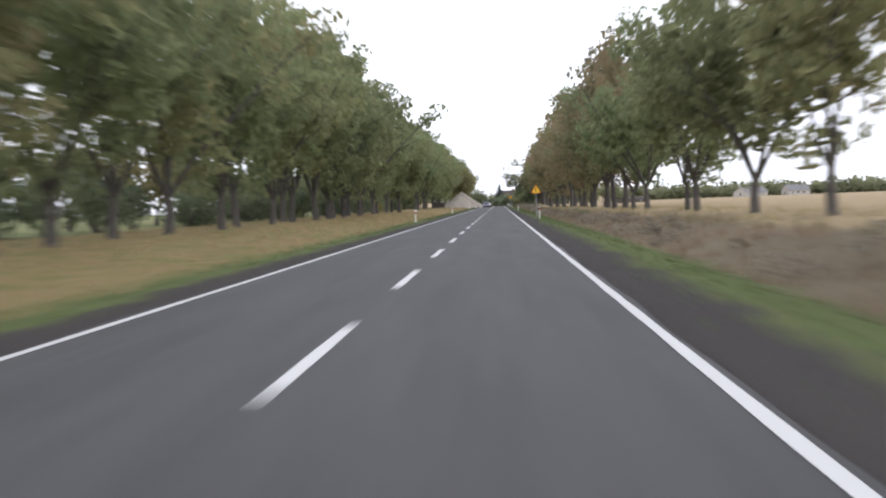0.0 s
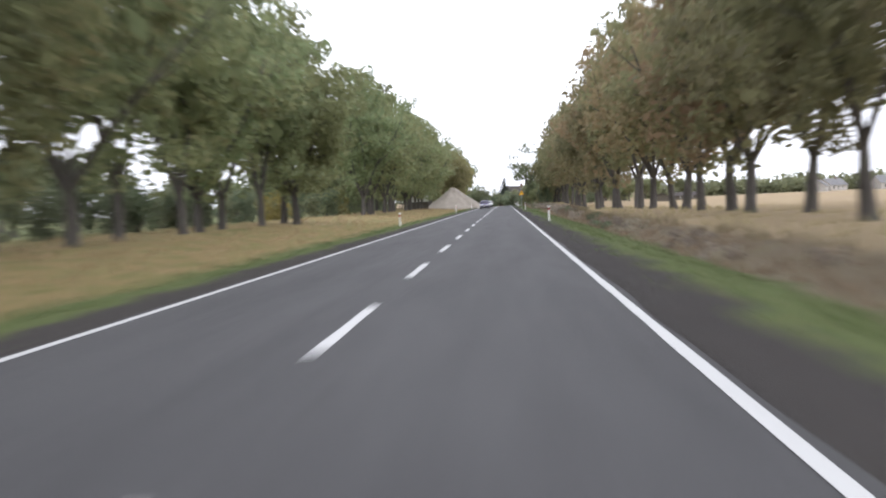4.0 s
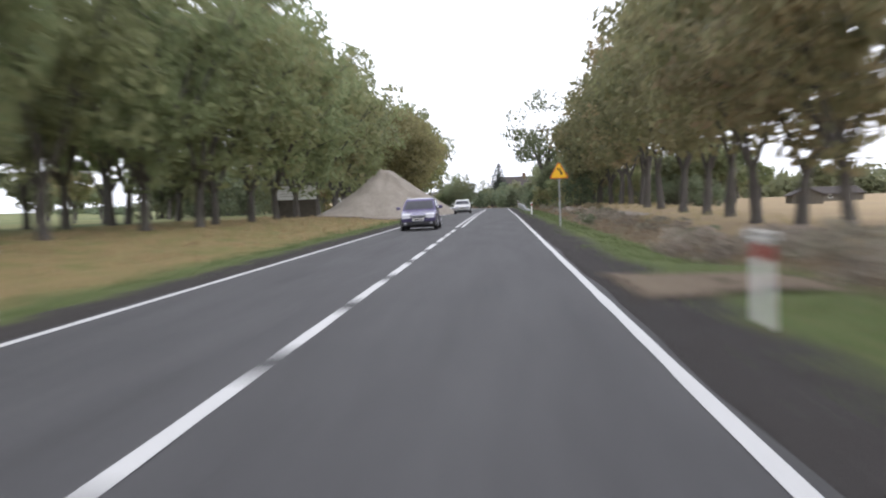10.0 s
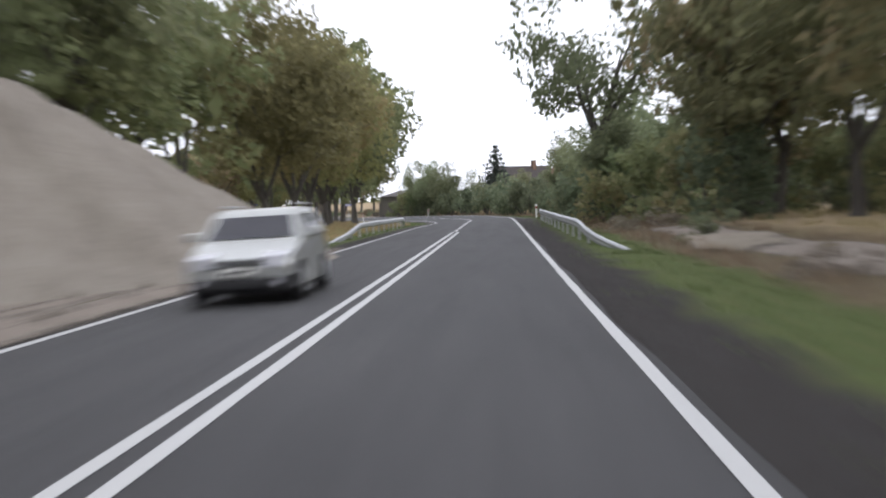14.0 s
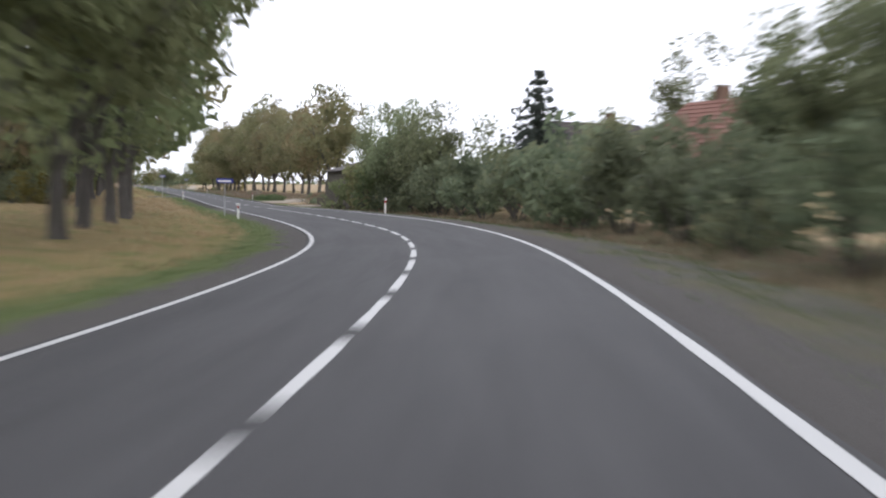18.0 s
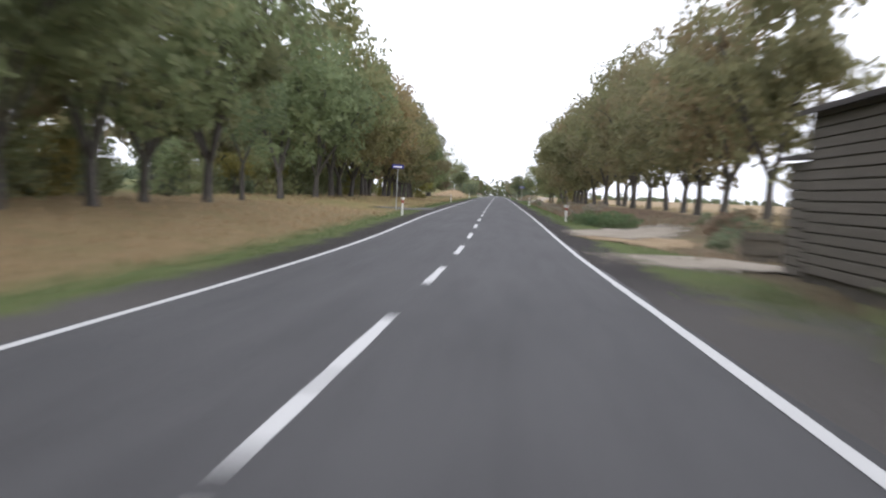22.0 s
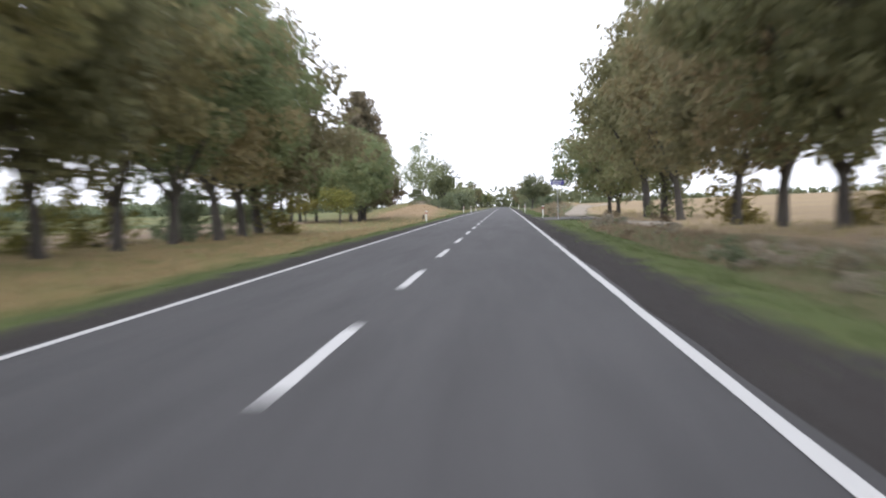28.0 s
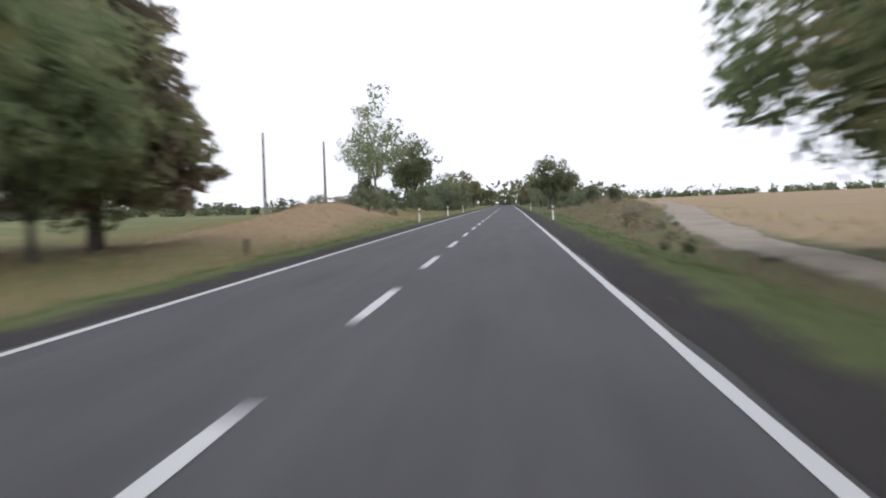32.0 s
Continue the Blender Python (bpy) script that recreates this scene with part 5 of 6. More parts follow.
# drives, tracks and bare patches
bare("concrete_drive", [(656.5, 3.75), (664.5, 3.75), (661.2, 6), (660.4, 12), (660, 22), (656.8, 22), (656.4, 12), (654.6, 6.6)], TRACK, 0.04, "pale gravel drive into the barnyard", 16)
bare("sandy_clearing", [(668.5, 7.0), (671.5, 5.9), (676, 4.6), (681, 4.0), (685, 5.0), (683, 8.0), (678, 9.6), (672, 9.0)], OCHRE, 0.04, "trampled sandy clearing with ochre earth", 18)
bare("pale_patch", [(679, 3.95), (686, 3.95), (690, 6.0), (696, 7.6), (697, 10.6), (689, 11.0), (681, 9.2), (677, 6.6)], TRACK, 0.055, "pale trodden sand on the clearing", 14)
bare("field_entrance", [(306, 3.75), (312.5, 3.75), (311.5, 5.6), (312, 7.2), (307, 7.2), (306.5, 5.6)], TRODDEN, 0.04, "small trodden brown field entrance", 12)
bare("gravel_lay_by", [(722, -3.75), (733, -3.75), (735, -6.5), (732, -9.5), (727, -9.5), (723, -6.5)], GREYG, 0.04, "grey gravel field entrance", 14)
bare("fallow_strip", [(806, -20.0), (880, -19.2), (962, -19.6), (975, -23), (968, -34), (890, -37), (812, -36), (800, -27)], FALLOW, 0.06, "strip of bare pale brown fallow soil behind the avenue", 22)
bare("sand_patch", [(435, 8.2), (441, 7.7), (449, 8.2), (451, 9.6), (443, 10.8), (436, 10.0)], TRACK, 0.1, "small spread of pale sand beside the track", 10)
bare("side_road", [(889, 3.75), (910, 3.75), (905, 6.5), (899, 10), (893, 14), (880, 13.5), (884, 10), (888, 6.5)], GREYG, 0.04, "grey gravel mouth of a side road", 16)


def lane(name, pts, width, mat, lift, label):
    s_ = np.array([p[0] for p in pts], float)
    o_ = np.array([p[1] for p in pts], float)
    ss = np.arange(s_[0], s_[-1], 2.0)
    oo = np.interp(ss, s_, o_)
    cols = np.linspace(-0.5, 0.5, 7)[None, :] * (width + 0.3 * np.sin(ss * 0.4))[:, None]
    S, O = ss[:, None] + 0 * cols, oo[:, None] + cols
    x, y = place(S, O)
    z = ground_z(S, O) + lift
    z[:, 0] -= 0.08
    z[:, -1] -= 0.08
    ob = new(name, mesh_of(name, np.stack([x, y, z], -1).reshape(-1, 3), grid_faces(len(ss), 7), mat, {"rim": np.abs(np.linspace(-1, 1, 7))[None, :] * 0.98 + 0 * O}, smooth=True))
    return tagged(ob, label, "field track", kind="structure")


lane("field_track", [(880, 12.6), (905, 10.3), (930, 9.9), (950, 10.1), (985, 12.6), (1040, 19), (1110, 26), (1200, 34)], 3.0, TRACK, 0.07, "pale sandy field track along the road")
lane("sandy_track", [(385, 12.6), (405, 11.3), (425, 10.0), (440, 9.6), (462, 10.2)], 2.4, SAND, 0.06, "sandy field track beside the avenue")

for k in range(9):
    put(rb.choice(TALLB), 762 + k * 8 + rb.uniform(-2, 2), -19 - rb.uniform(0, 2), rb.uniform(0.5, 0.8), rng=rb, group="bushes under the avenue")
put(POPLAR, 711, -16.5, 0.8, rng=rb, group="roadside avenue")


# ---- the end of the ride: field trees, poles and far things ----
for k, (s, off) in enumerate(((945.5, -16.6), (955, -16.6), (962.5, -16.8))):
    put(EDGE[k % 2], s, off, 0.82, rng=rb, group="green trees by the field")
put(PINE, 966, -17.5, 0.98, rng=rb)
put(GOLDEN, 933, -16.3, 0.98, rng=rb)
put(GOLDEN, 942, -21.5, 0.85, rng=rb)
put(EDGE[0], 951, -21.5, 0.8, rng=rb, group="green trees by the field")
for s, off, k in ((950, -24.5, 0.95), (953, -29, 0.98), (960, -25, 0.9), (963, -32, 0.95), (944, -28, 0.8), (934, -24, 0.66), (970, -29, 0.9)):
    put(POPLAR, s, off, k, rng=rb, group="pale trees by the field")
put(WEEPING, 1083, -16.2, 1.0, rng=rb)
put(WEEPING, 1089, -18.2, 0.86, rng=rb)
put(OAK[0], 1116, -13.8, 0.8, rng=rb)
put(OAK[1], 1122, -15.0, 0.72, rng=rb)
put(OAK[1], 1210, -12.5, 0.66, rng=rb)
put(FARTREE[0], 1222, -11, 0.9, rng=rb)
put(OAK[0], 1140, 9.0, 0.7, rng=rb)
put(OAK[1], 1147, 12.0, 0.62, rng=rb)
put(WEEPING, 1152, 7.6, 0.58, rng=rb)
for k in range(26):
    put(rb.choice(BUSH), 1044 + k * 6, -10.5 - rb.uniform(0, 9), rb.uniform(0.55, 0.95), rng=rb, group="bushes on the bank")
for k in range(14):                               # dense low trees that close the verges far ahead
    put(TALLB[0], 1150 + k * 10, -8.5 - rb.uniform(0, 7), rb.uniform(0.7, 1.15), rng=rb, group="bushes on the bank")
    put(TALLB[0], 1135 + k * 12, 8.0 + rb.uniform(0, 7), rb.uniform(0.5, 0.9), rng=rb, group="bushes on the far verge")
for k in range(10):
    put(rb.choice(BUSH), 1020 + k * 13, 8.8 + rb.uniform(0, 2.5), rb.uniform(0.3, 0.5), rng=rb, group="bushes on the far verge")
for k in range(20):                               # where the road runs out of sight
    put(rb.choice(FARTREE), 1290 + k * 11, rb.choice((-1, 1)) * rb.uniform(7.5, 20), rb.uniform(0.7, 1.0), rng=rb, group="trees far down the road")


def pole(height):
    root = thing("utility_pole", "bare pale grey weathered utility pole", "utility pole")
    part("mast", rod(bmesh.new(), (0, 0, -0.6), (0, 0, height), 0.19, 0.12, 10), GREYPOLE, root)
    part("cap", rod(bmesh.new(), (0, 0, height), (0, 0, height + 0.05), 0.125, 0.10, 10), ZINC, root)
    return root


pl = model(pole(8.2))
for s, off, k in ((1044, -24.3, 1.08), (1102, -26, 1.28), (1160, -27.5, 1.0)):
    put(pl, s, off, k, 20, rng=rb, group="utility poles")


def stump():
    root = thing("wooden_stump", "short dark weathered wooden stump on the verge", "stump")
    part("wood", rod(bmesh.new(), (0, 0, -0.2), (0.02, 0, 0.62), 0.11, 0.09, 9), DARKWOOD, root)
    return root


for s, off in ((957, -8.7), (1010, -9.5)):
    st = stump()
    st.matrix_world = spot(s, off)


def treeline(name, a, b, count, hmin, hmax, mat, label, size=1.6, depth=10.0, seed=1):
    """A far wood as one mass of leaf clumps between two places (s, off)."""
    nr = np.random.RandomState(seed)
    cs, rr, cnt = [], [], []
    for k in range(count):
        f = (k + nr.uniform(0, 1)) / count
        s = a[0] + (b[0] - a[0]) * f + nr.uniform(-depth, depth)
        o = a[1] + (b[1] - a[1]) * f + nr.uniform(-depth, depth)
        x, y = place(s, o)
        g = float(ground_z(s, o))
        h = nr.uniform(hmin, hmax) * (0.78 + 0.3 * math.sin(f * 23 + seed) * math.sin(f * 61 + 2 * seed))
        w = h * nr.uniform(0.5, 1.0)
        for q in (0.12, 0.4, 0.7):
            cs.append((float(x), float(y), g + h * q))
            rr.append(np.array([w, w, h * 0.36]))
            cnt.append(20)
    V, F = leaves_at(cs, rr, cnt, size, nr)
    return tagged(new(name, mesh_of(name, V, F, mat)), label, "wood", kind="stuff")


treeline("far_wood", (-100, 420), (760, 520), 230, 8, 11, LEAF_DARK, "dark wood on the horizon beyond the stubble field", 1.9, 14, 1)
treeline("far_wood", (600, 480), (1900, 420), 230, 4, 12, LEAF_DARK, "low line of trees on the horizon beyond the field", 1.4, 14, 2)
treeline("far_wood", (-100, -300), (640, -260), 130, 8, 14, LEAF_DARK, "dark wood beyond the meadow", 1.9, 20, 3)
treeline("far_wood", (640, -250), (1700, -210), 170, 4, 8, LEAF_DARK, "trees and bushes along the far side of the meadow", 1.4, 14, 4)
treeline("far_wood", (1540, -40), (1580, 60), 40, 8, 13, LEAF_DARK, "trees closing the view down the road", 1.5, 10, 5)
treeline("far_wood", (560, 60), (585, 230), 150, 4.5, 7, LEAF_DARK, "dark wood behind the village", 1.3, 6, 7)
treeline("far_wood", (1500, 30), (1480, 420), 280, 1.2, 5.2, LEAF_DARK, "low dark wood beyond the rising field", 0.8, 22, 8)
treeline("hedgerow", (790, -70), (1000, -78), 110, 2.4, 4.2, SHRUB, "low hedgerow across the meadow", 0.5, 3, 9)
treeline("hedgerow", (905, -92), (1130, -66), 110, 1.8, 3.6, SHRUB, "hedgerow of mixed bushes behind the field trees", 0.5, 4, 10)
treeline("hedgerow", (1045, -80), (1190, -26), 70, 1.8, 3.4, SHRUB, "bushes along the far side of the mound", 0.45, 4, 11)
treeline("hedgerow", (120, 200), (330, 230), 30, 2.5, 4.5, SHRUB, "low hedgerow across the stubble field", 0.7, 6, 6)

far_house = model(house("farmhouse", "grey farmhouse with a weathered gable roof across the fields", 16, 9, 3.2, 6.6, CONCRETE, GREYROOF, [(-5, -4.5, 1.0, 1.2, 1.4, "y"), (-1, -4.5, 1.0, 1.2, 1.4, "y"), (3, -4.5, 1.0, 1.2, 1.4, "y"), (-8, 0, 1.0, 1.2, 1.4, "x")]))
for s, off, a in ((520, 100, 70), (512, 120, 20), (536, 110, 40), (330, 260, 30), (1150, 330, 30), (1040, 300, 70), (1000, -190, 20), (1060, -215, 80)):
    put(far_house, s, off, 0.6 if s < 600 else 1.0, a, rng=rb, group="farm across the fields")


farm_shed = model(house("farm_shed", "long low dark wooden farm shed with a dark tiled roof", 11, 6, 1.7, 3.0, DARKWOOD, DARKTILE, [(-3, -3, 0.7, 0.9, 0.7, "y"), (2, -3, 0.7, 0.9, 0.7, "y")], False))
for s, off, a in ((474, 45, 84), (489, 53, 20)):
    put(farm_shed, s, off, 0.7, a, rng=rb, group="farm across the fields")

# ---- oncoming cars, as they stand on the other lane ----
def car(name, label, paint, estate, height, length):
    """Body, cabin, windows, wheels with tyres and rims, lamps, grille, mirrors. Front towards -y."""
    root = thing(name, label, "car")
    W, H, L = 0.87, height, length
    low = [(0.06, 0.32), (0.02, 0.55), (0.10, 0.70), (0.95, 0.90), (1.05, 0.93), (L - 0.25, 0.97), (L - 0.03, 0.85), (L, 0.5), (L - 0.08, 0.30), (L - 0.5, 0.22), (0.4, 0.22)]
    bm = slab(bmesh.new(), low, -W, W, 0)
    for v in bm.verts:                            # narrower at bumper ends and along the waist
        k = abs(v.co.y - L / 2) / (L / 2)
        v.co.x *= 1 - 0.10 * k ** 4 - (0.03 if v.co.z > 0.8 else 0)
    bmesh.ops.bevel(bm, geom=[e for e in bm.edges], offset=0.05, segments=2, affect="EDGES", profile=0.6)
    body = part("body", bm, paint, root)
    rear = L - 0.12 if estate else L - 0.75
    cab = [(1.05, 0.92), (1.85, H - 0.04), (2.3, H), (rear - 0.55, H - 0.02), (rear, 0.95)]
    bm = slab(bmesh.new(), cab, -W + 0.04, W - 0.04, 0)
    for v in bm.verts:
        v.co.x *= 1 - 0.22 * max(0, (v.co.z - 0.92) / (H - 0.92))
    bmesh.ops.bevel(bm, geom=[e for e in bm.edges], offset=0.06, segments=2, affect="EDGES", profile=0.6)
    part("cabin", bm, paint, root)
    # windscreen and side windows stand a little proud of the cabin
    def tilt(z):
        return 1 - 0.22 * max(0, (z - 0.92) / (H - 0.92))
    z0, z1 = 0.99, H - 0.13
    y0, y1 = 1.05 + 0.8 * (z0 - 0.92) / (H - 0.96), 1.05 + 0.8 * (z1 - 0.92) / (H - 0.96)
    bm = bmesh.new()
    q = [bm.verts.new(((W - 0.14) * tilt(z0), y0 - 0.03, z0)), bm.verts.new((-(W - 0.14) * tilt(z0), y0 - 0.03, z0)), bm.verts.new((-(W - 0.16) * tilt(z1), y1 - 0.03, z1)), bm.verts.new(((W - 0.16) * tilt(z1), y1 - 0.03, z1))]
    f = bm.faces.new(q)
    bmesh.ops.solidify(bm, geom=[f], thickness=0.02)
    part("windscreen", bm, CARGLASS, root, "reflecting windscreen")
    for sx in (-1, 1):
        for ya, yb in ((1.75, 2.75), (2.85, rear - 0.75), (rear - 0.66, rear - 0.3)):
            if yb - ya < 0.2:
                continue
            bm = bmesh.new()
            q = [bm.verts.new((sx * ((W - 0.04) * tilt(z) + 0.012), y, z)) for y, z in ((ya - 0.22 * (ya < 2), z0 + 0.02), (yb, z0 + 0.02), (yb - 0.03, z1), (ya + 0.12, z1))]
            f = bm.faces.new(q)
            bmesh.ops.solidify(bm, geom=[f], thickness=0.015)
            part("side_window", bm, CARGLASS, root)
        lamp = bmesh.new()
        slab(lamp, [(0.0, 0.57), (0.03, 0.73), (0.36, 0.80), (0.32, 0.64)], sx * W * 0.88 - 0.02 * sx, sx * W * 0.42, 0)
        part("headlight", lamp, LAMPGLASS, root, "clear glass headlight")
        part("fog_lamp", rod(bmesh.new(), (sx * 0.6, -0.04, 0.34), (sx * 0.6, 0.10, 0.34), 0.06), LAMPGLASS, root)
        mir = box(bmesh.new(), (sx * (W + 0.13) - 0.09, 1.42, 0.98), (sx * (W + 0.13) + 0.09, 1.56, 1.12), 0.03)
        part("wing_mirror", mir, paint, root)
        part("roof_rail", rod(bmesh.new(), (sx * 0.60, 2.2, H + 0.05), (sx * 0.60, rear - 0.6, H + 0.04), 0.018), ZINC, root, "bright roof rail")
        for y in (0.82, L - 0.85):
            wh = part("wheel", rod(bmesh.new(), (sx * (W - 0.2), y, 0.31), (sx * (W + 0.0), y, 0.31), 0.31, 0.31, 24), BLACK, root, "black tyre")
            part("rim", rod(bmesh.new(), (sx * (W - 0.02), y, 0.31), (sx * (W + 0.015), y, 0.31), 0.20, 0.18, 16), ZINC, wh, "silver rim")
    part("grille", box(bmesh.new(), (-0.38, -0.005, 0.58), (0.38, 0.08, 0.70), 0.01), BLACK, root, "dark grille with chrome bars")
    for z in (0.61, 0.67):
        part("grille_bar", box(bmesh.new(), (-0.40, -0.015, z), (0.40, 0.0, z + 0.018)), ZINC, root)
    bm = box(bmesh.new(), (-W + 0.06, -0.03, 0.20), (W - 0.06, 0.42, 0.44), 0.04)
    for v in bm.verts:                            # the apron curves back at its ends
        v.co.y += 0.10 * (abs(v.co.x) / W) ** 3
    part("bumper_apron", bm, BLACK, root, "dark plastic bumper apron")
    part("air_intake", box(bmesh.new(), (-0.5, -0.045, 0.27), (0.5, 0.05, 0.38), 0.01), BLACK, root)
    part("number_plate", box(bmesh.new(), (-0.26, -0.045, 0.455), (0.26, -0.028, 0.565), 0.004), WHITE, root, "pale number plate")
    part("plate_bar", box(bmesh.new(), (-0.2, -0.049, 0.485), (0.2, -0.046, 0.535)), BLACK, root)
    part("underbody", box(bmesh.new(), (-W + 0.1, 0.5, 0.14), (W - 0.1, L - 0.5, 0.3)), BLACK, root)
    return root


DARKPAINT = plain("dark_violet_car_paint", (0.095, 0.080, 0.165), 0.22, 0.35, 0.6, vary=0.1)
SILVER = plain("silver_car_paint", (0.42, 0.43, 0.42), 0.28, 0.4, 0.6, vary=0.08)
CARGLASS = plain("car_window", (0.045, 0.045, 0.06), 0.05, 0.0, 0.9, vary=0.1)
LAMPGLASS = plain("headlight_glass", (0.36, 0.36, 0.39), 0.12, 0.2, 0.8, vary=0.2)
for ob, s in ((car("dark_estate_car", "dark violet estate car with roof rails on the oncoming lane", DARKPAINT, True, 1.5, 4.75), 349.0), (car("silver_car", "silver-white older estate car on the oncoming lane", SILVER, True, 1.46, 4.35), 421.5)):
    x, y = place(s, -1.75)
    fall = math.degrees(math.atan(float(np.interp(s, FALL_S, FALL_L))))
    ob.matrix_world = pose(float(x), float(y), float(road_z(s, -1.75)) + 0.008, 0, -fall, math.degrees(float(heading(s))))


# ---- verge plants ----
def blades(name, n, s_range, offs, hlo, hhi, width, mat, label, seed, keep=None, clump=0.6):
    """Grass as one mass of single blades in tufts."""
    nr = np.random.RandomState(seed)
    tuft = n // 9
    s = nr.uniform(*s_range, tuft)
    o = nr.uniform(*offs, tuft)
    if keep is not None:
        ok = keep(s, o)
        s, o = s[ok], o[ok]
    s = np.repeat(s, 9) + nr.normal(0, clump * 0.25, len(s) * 9)
    o = np.repeat(o, 9) + nr.normal(0, clump * 0.25, len(o) * 9)
    x, y = place(s, o)
    z = ground_z(s, o) - 0.03
    h = nr.uniform(hlo, hhi, len(s))
    a = nr.uniform(0, 6.283, len(s))
    w = width * nr.uniform(0.6, 1.4, len(s))
    lean = nr.uniform(0.1, 0.6, len(s)) * h
    b = nr.uniform(0, 6.283, len(s))
    p = np.stack([x, y, z], -1)
    side = np.stack([np.cos(a) * w, np.sin(a) * w, 0 * w], -1)
    tip = p + np.stack([np.cos(b) * lean, np.sin(b) * lean, h], -1)
    V = np.stack([p - side, p + side, tip], 1).reshape(-1, 3)
    F = np.arange(len(V)).reshape(-1, 3)
    return tagged(new(name, mesh_of(name, V, F, mat)), label, "grass", kind="stuff")


def open_left(s, o):
    yard = (s > 400) & (s < 456) & (o > -23) & (s > 399 - (o + 4.5) * 1.4)
    lay = (s > 718) & (s < 738) & (o > -14)
    return ~(yard | lay)


def open_right(s, o):
    drives = ((s > 305.5) & (s < 312.5) & (o < 6.6)) | ((s > 648) & (s < 660)) | ((s > 669) & (s < 695) & (o < 10.6)) | ((s > 886) & (s < 912))
    track = (s > 385) & (s < 463) & (np.abs(o - np.interp(s, [385, 405, 425, 440, 462], [12.6, 11.3, 10.0, 9.6, 10.2])) < 1.2)
    track |= (s > 878) & (np.abs(o - np.interp(s, [880, 905, 940, 985, 1040, 1110], [12.6, 10.2, 10.1, 12.6, 19, 26])) < 2.0)
    bend = (s > 548) & (s < 640) & (o < 5.6)
    return ~(drives | track | bend)


def in_ditch(s, o):
    return open_right(s, o) & (o < np.interp(s, FIELD_S, FIELD_O) - 0.5)


def on_field(s, o):
    return open_right(s, o) & (o > np.interp(s, FIELD_S, FIELD_O) + 0.6)


blades("green_grass", 38000, (-15, 1060), (5.1, 7.3), 0.05, 0.16, 0.012, BLADE_GREEN, "short green grass along the verge", 31, open_right)
blades("green_grass", 26000, (-15, 1060), (-7.0, -5.0), 0.05, 0.15, 0.012, BLADE_GREEN, "short green grass along the verge", 32, open_left)
blades("dry_grass", 56000, (-15, 1060), (-21, -6.0), 0.12, 0.38, 0.016, BLADE_DRY, "dry straw-coloured meadow grass under the avenue", 33, open_left)
blades("withered_grass", 80000, (-15, 1060), (7.0, 12.5), 0.12, 0.42, 0.016, BLADE_BROWN, "withered brown grass and weeds in the ditch", 34, in_ditch)
blades("dry_grass", 36000, (-15, 1060), (10.5, 19.0), 0.12, 0.42, 0.018, BLADE_DRY, "straw-coloured grass on the field edge", 35, on_field)


def field_rim(s, o):
    return open_right(s, o) & (np.abs(o - np.interp(s, FIELD_S, FIELD_O) + 0.2) < 0.45 + 0.25 * np.sin(s * 0.21))


blades("withered_grass", 26000, (-15, 440), (9.2, 13.2), 0.25, 0.6, 0.018, BLADE_BROWN, "ridge of withered brown weeds along the stubble field", 37, field_rim)
blades("green_grass", 9000, (-15, 1000), (4.3, 5.3), 0.03, 0.12, 0.012, BLADE_GREEN, "sparse tufts of grass on the gravel shoulder", 38, open_right, 0.9)
blades("green_grass", 6000, (-15, 1000), (-5.2, -4.3), 0.03, 0.11, 0.012, BLADE_GREEN, "sparse tufts of grass on the gravel shoulder", 39, open_left, 0.9)


def lush(s, o):
    lobe = 0.55 * np.sin(s * 0.9) + 0.45 * np.sin(s * 0.37 + o * 1.7) + 0.3 * np.sin(o * 3.1 + s * 1.6)
    return ((s - 702.0) / 10.5) ** 2 + ((o - 7.4) / 1.7) ** 2 < 0.75 + 0.45 * lobe


blades("green_grass", 9000, (690, 714), (5.6, 9.6), 0.2, 0.7, 0.016, BLADE_LUSH, "thick tall green grass in the ditch by the clearing", 36, lush)
rw = random.Random(77)
for k in range(60):
    s = rw.uniform(20, 1000)
    o = rw.uniform(7.2, 10.8)
    if bool(in_ditch(np.array([s]), np.array([o]))[0]) and not 500 < s < 650:
        put(rw.choice((BROWNB, BROWNB, LOWB[0], LOWB[1])), s, o, rw.uniform(0.35, 0.95), rng=rw, group="weeds in the ditch")
for k in range(150):                              # dry weeds that fill the ditch
    s = rw.choice((rw.uniform(15, 300), rw.uniform(325, 480), rw.uniform(705, 1000)))
    o = rw.uniform(7.6, 12.2)
    if bool(in_ditch(np.array([s]), np.array([o + 0.6]))[0]):
        put(rw.choice(GREYB), s, o, rw.uniform(0.5, 1.05), rng=rw, group="dry weeds in the ditch")
for s, o, k in ((694.5, 7.6, 0.9), (696.5, 6.7, 0.8), (698, 7.9, 1.1), (700.5, 6.5, 0.9), (702, 7.6, 1.2), (704.5, 6.3, 0.8), (706, 7.4, 1.0), (709.5, 6.6, 0.7)):
    put(LUSHB, s, o, k, rng=rw, group="green weeds by the clearing")
for k in range(16):                               # rank weeds behind the clearing
    put(rw.choice((BROWNB, LOWB[0], LOWB[1])), rw.uniform(672, 690), rw.uniform(10.6, 13.6), rw.uniform(0.6, 1.1), rng=rw, group="weeds in the ditch")
for k in range(42):                               # tall grey-beige weeds where the ditch fades out
    s = rw.uniform(274, 332)
    put(rw.choice(GREYB), s, rw.uniform(7.4, 10.4), rw.uniform(0.65, 1.25), rng=rw, group="dry weeds in the ditch")
for s, o, k in ((448, 9.5, 1.2), (390, 9.3, 1.0), (668, 9.0, 1.1)):
    put(BROWNB if s == 390 else LOWB[0], s, o, k, rng=rw)
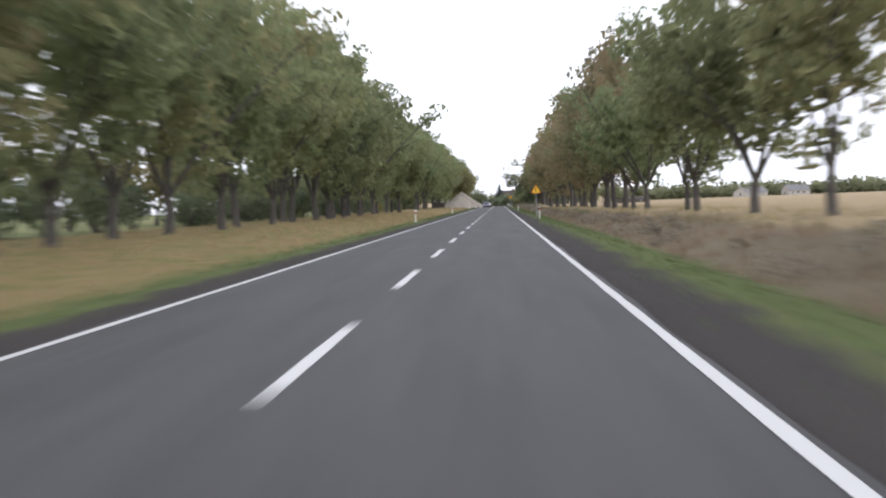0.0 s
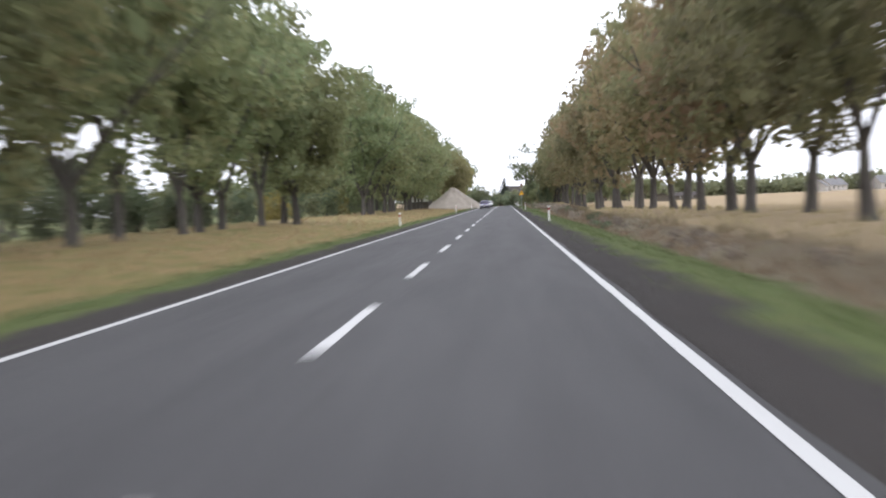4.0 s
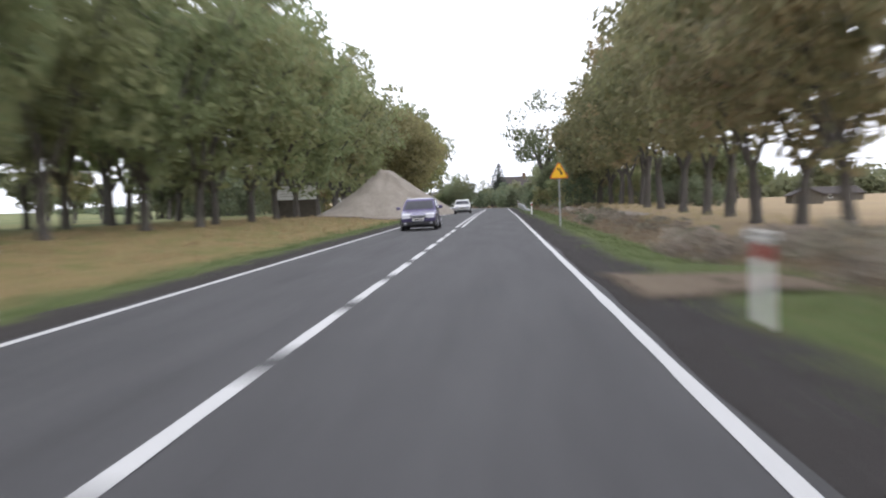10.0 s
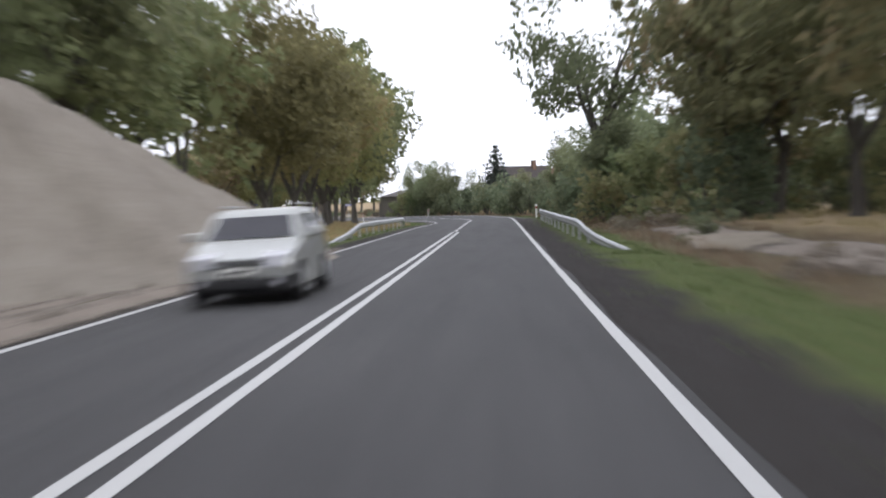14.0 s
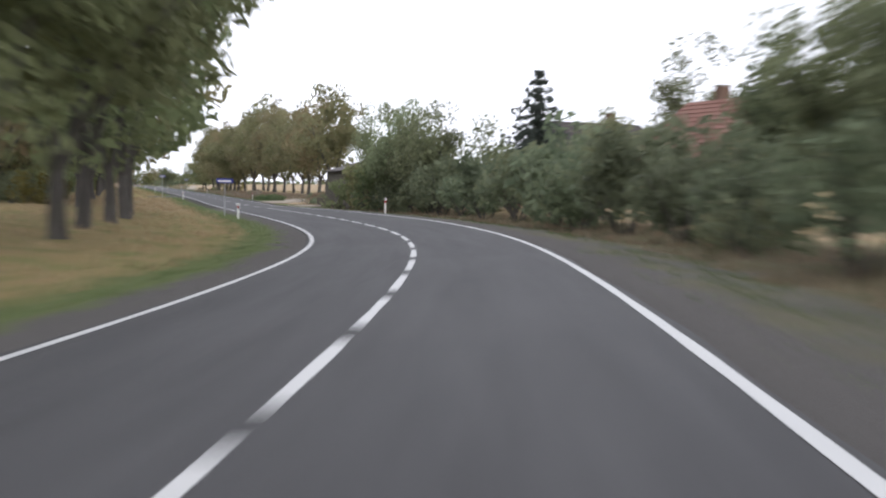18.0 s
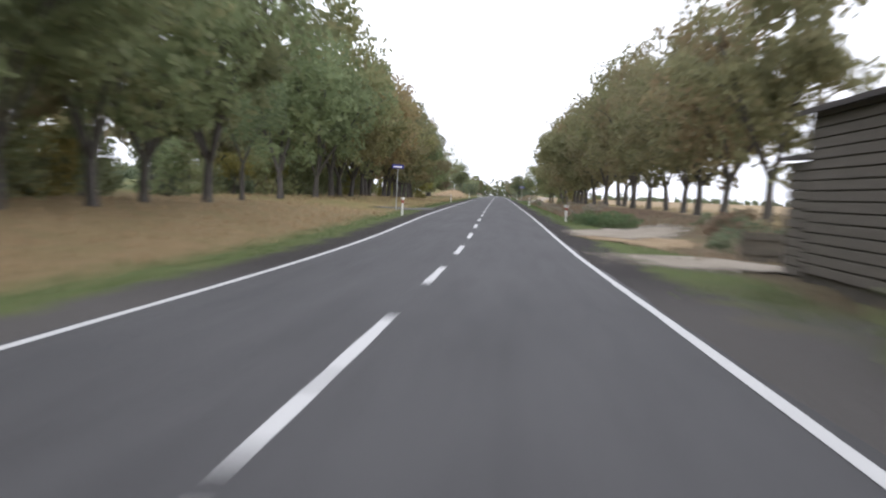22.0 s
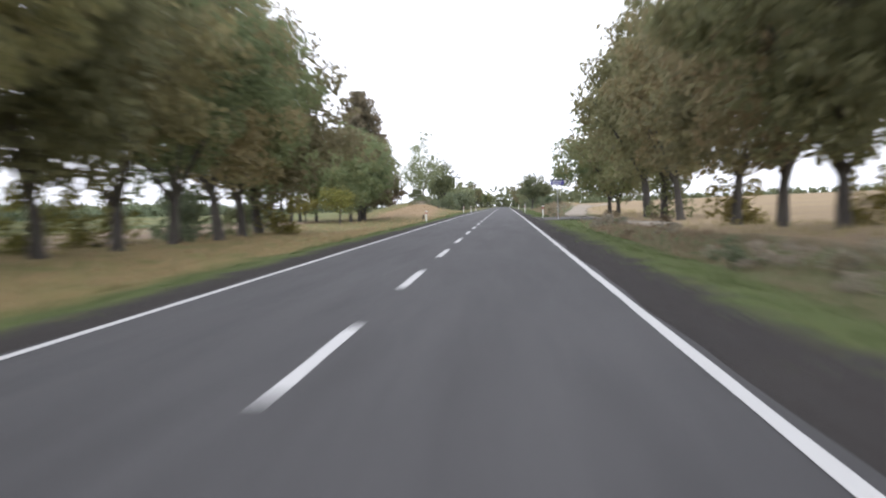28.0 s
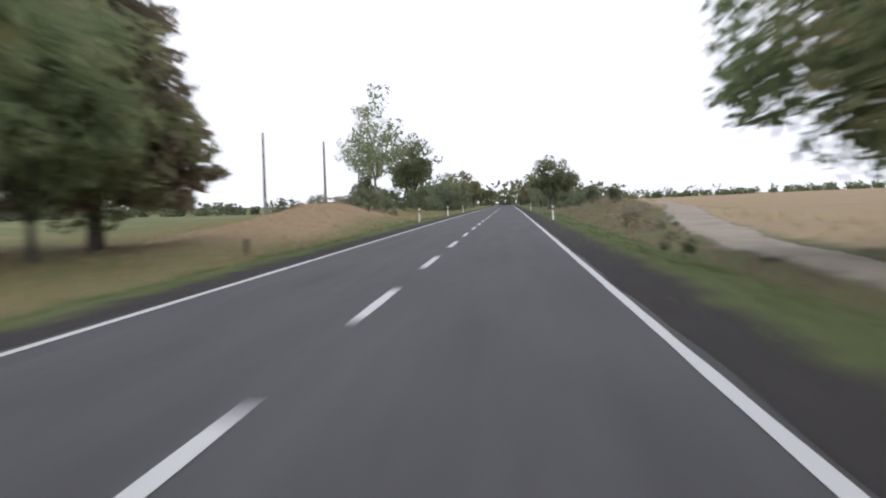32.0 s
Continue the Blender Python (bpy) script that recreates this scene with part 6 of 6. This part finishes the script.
for k in range(22):                               # rough growth on the mound beside the road
    put(BUSH[1] if k % 4 == 3 else rw.choice((GREYB[0], GREYB[1], LOWB[0])), rw.uniform(1006, 1046), -10.5 - rw.uniform(0, 6), rw.uniform(0.28, 0.45) if k % 4 == 3 else rw.uniform(0.6, 1.1), rng=rw, group="growth on the mound")
# last trees of the avenues, at the village end and before the open fields
for s in (832, 843.5, 855, 868.5, 892.6, 902.5, 914.5, 932.5, 941):
    put(DROOP_R if s > 925 else rt.choice(LAST_R if s > 860 else BROAD[1:]), s, (13.9 if s > 925 else 15.2) + rt.uniform(-0.2, 0.2), rt.uniform(0.92, 1.0) * (0.89 if s > 925 else 1.22 if s > 905 else 1.04), rng=rt, group="roadside avenue")
for s in (496, 507, 518, 528, 537, 549, 559, 570, 581, 592, 603, 614):
    put(OLIVE if s < 530 else rt.choice(AV_L), s, (-14.3 if s < 545 else -12.6) + rt.uniform(-0.6, 0.5), rt.uniform(1.0, 1.1) * (1.0 if s < 545 else 1.06), rng=rt, group="avenue at the bend")
put(BROAD[0], 224, -15.6, 1.0, rng=rt, group="roadside avenue")
for s in (820.5, 830.5, 841, 851.5, 862, 872.6, 881, 888.5):
    put(DROOP_L if s > 885 else rt.choice(LAST_R + LAST_L if s > 855 else [OLIVE] + BROAD[1:]), s, (-16.9 if s > 885 else -16.4) + rt.uniform(-0.2, 0.2), rt.uniform(0.98, 1.06) * (1.02 if s > 885 else 1.0), rng=rt, group="roadside avenue")
for s, off, k in ((889, -15.4, 0.55), (893, -17.5, 0.5), (884, -17.6, 0.4), (828, -20, 0.5), (836, -21.5, 0.6), (846, -18.5, 0.62), (857, -19, 0.7), (868, -17.6, 0.6), (876, -19.5, 0.7), (902.6, 15.6, 0.72), (869.5, 15.4, 0.6), (845, 16.8, 0.5)):
    put(rt.choice(TALLB), s, off, k, rng=rt, group="bushes between the trunks")


# ---- finish: the models themselves go ----
for ob in HIDE:
    for o in [*ob.children_recursive, ob]:
        bpy.data.objects.remove(o)
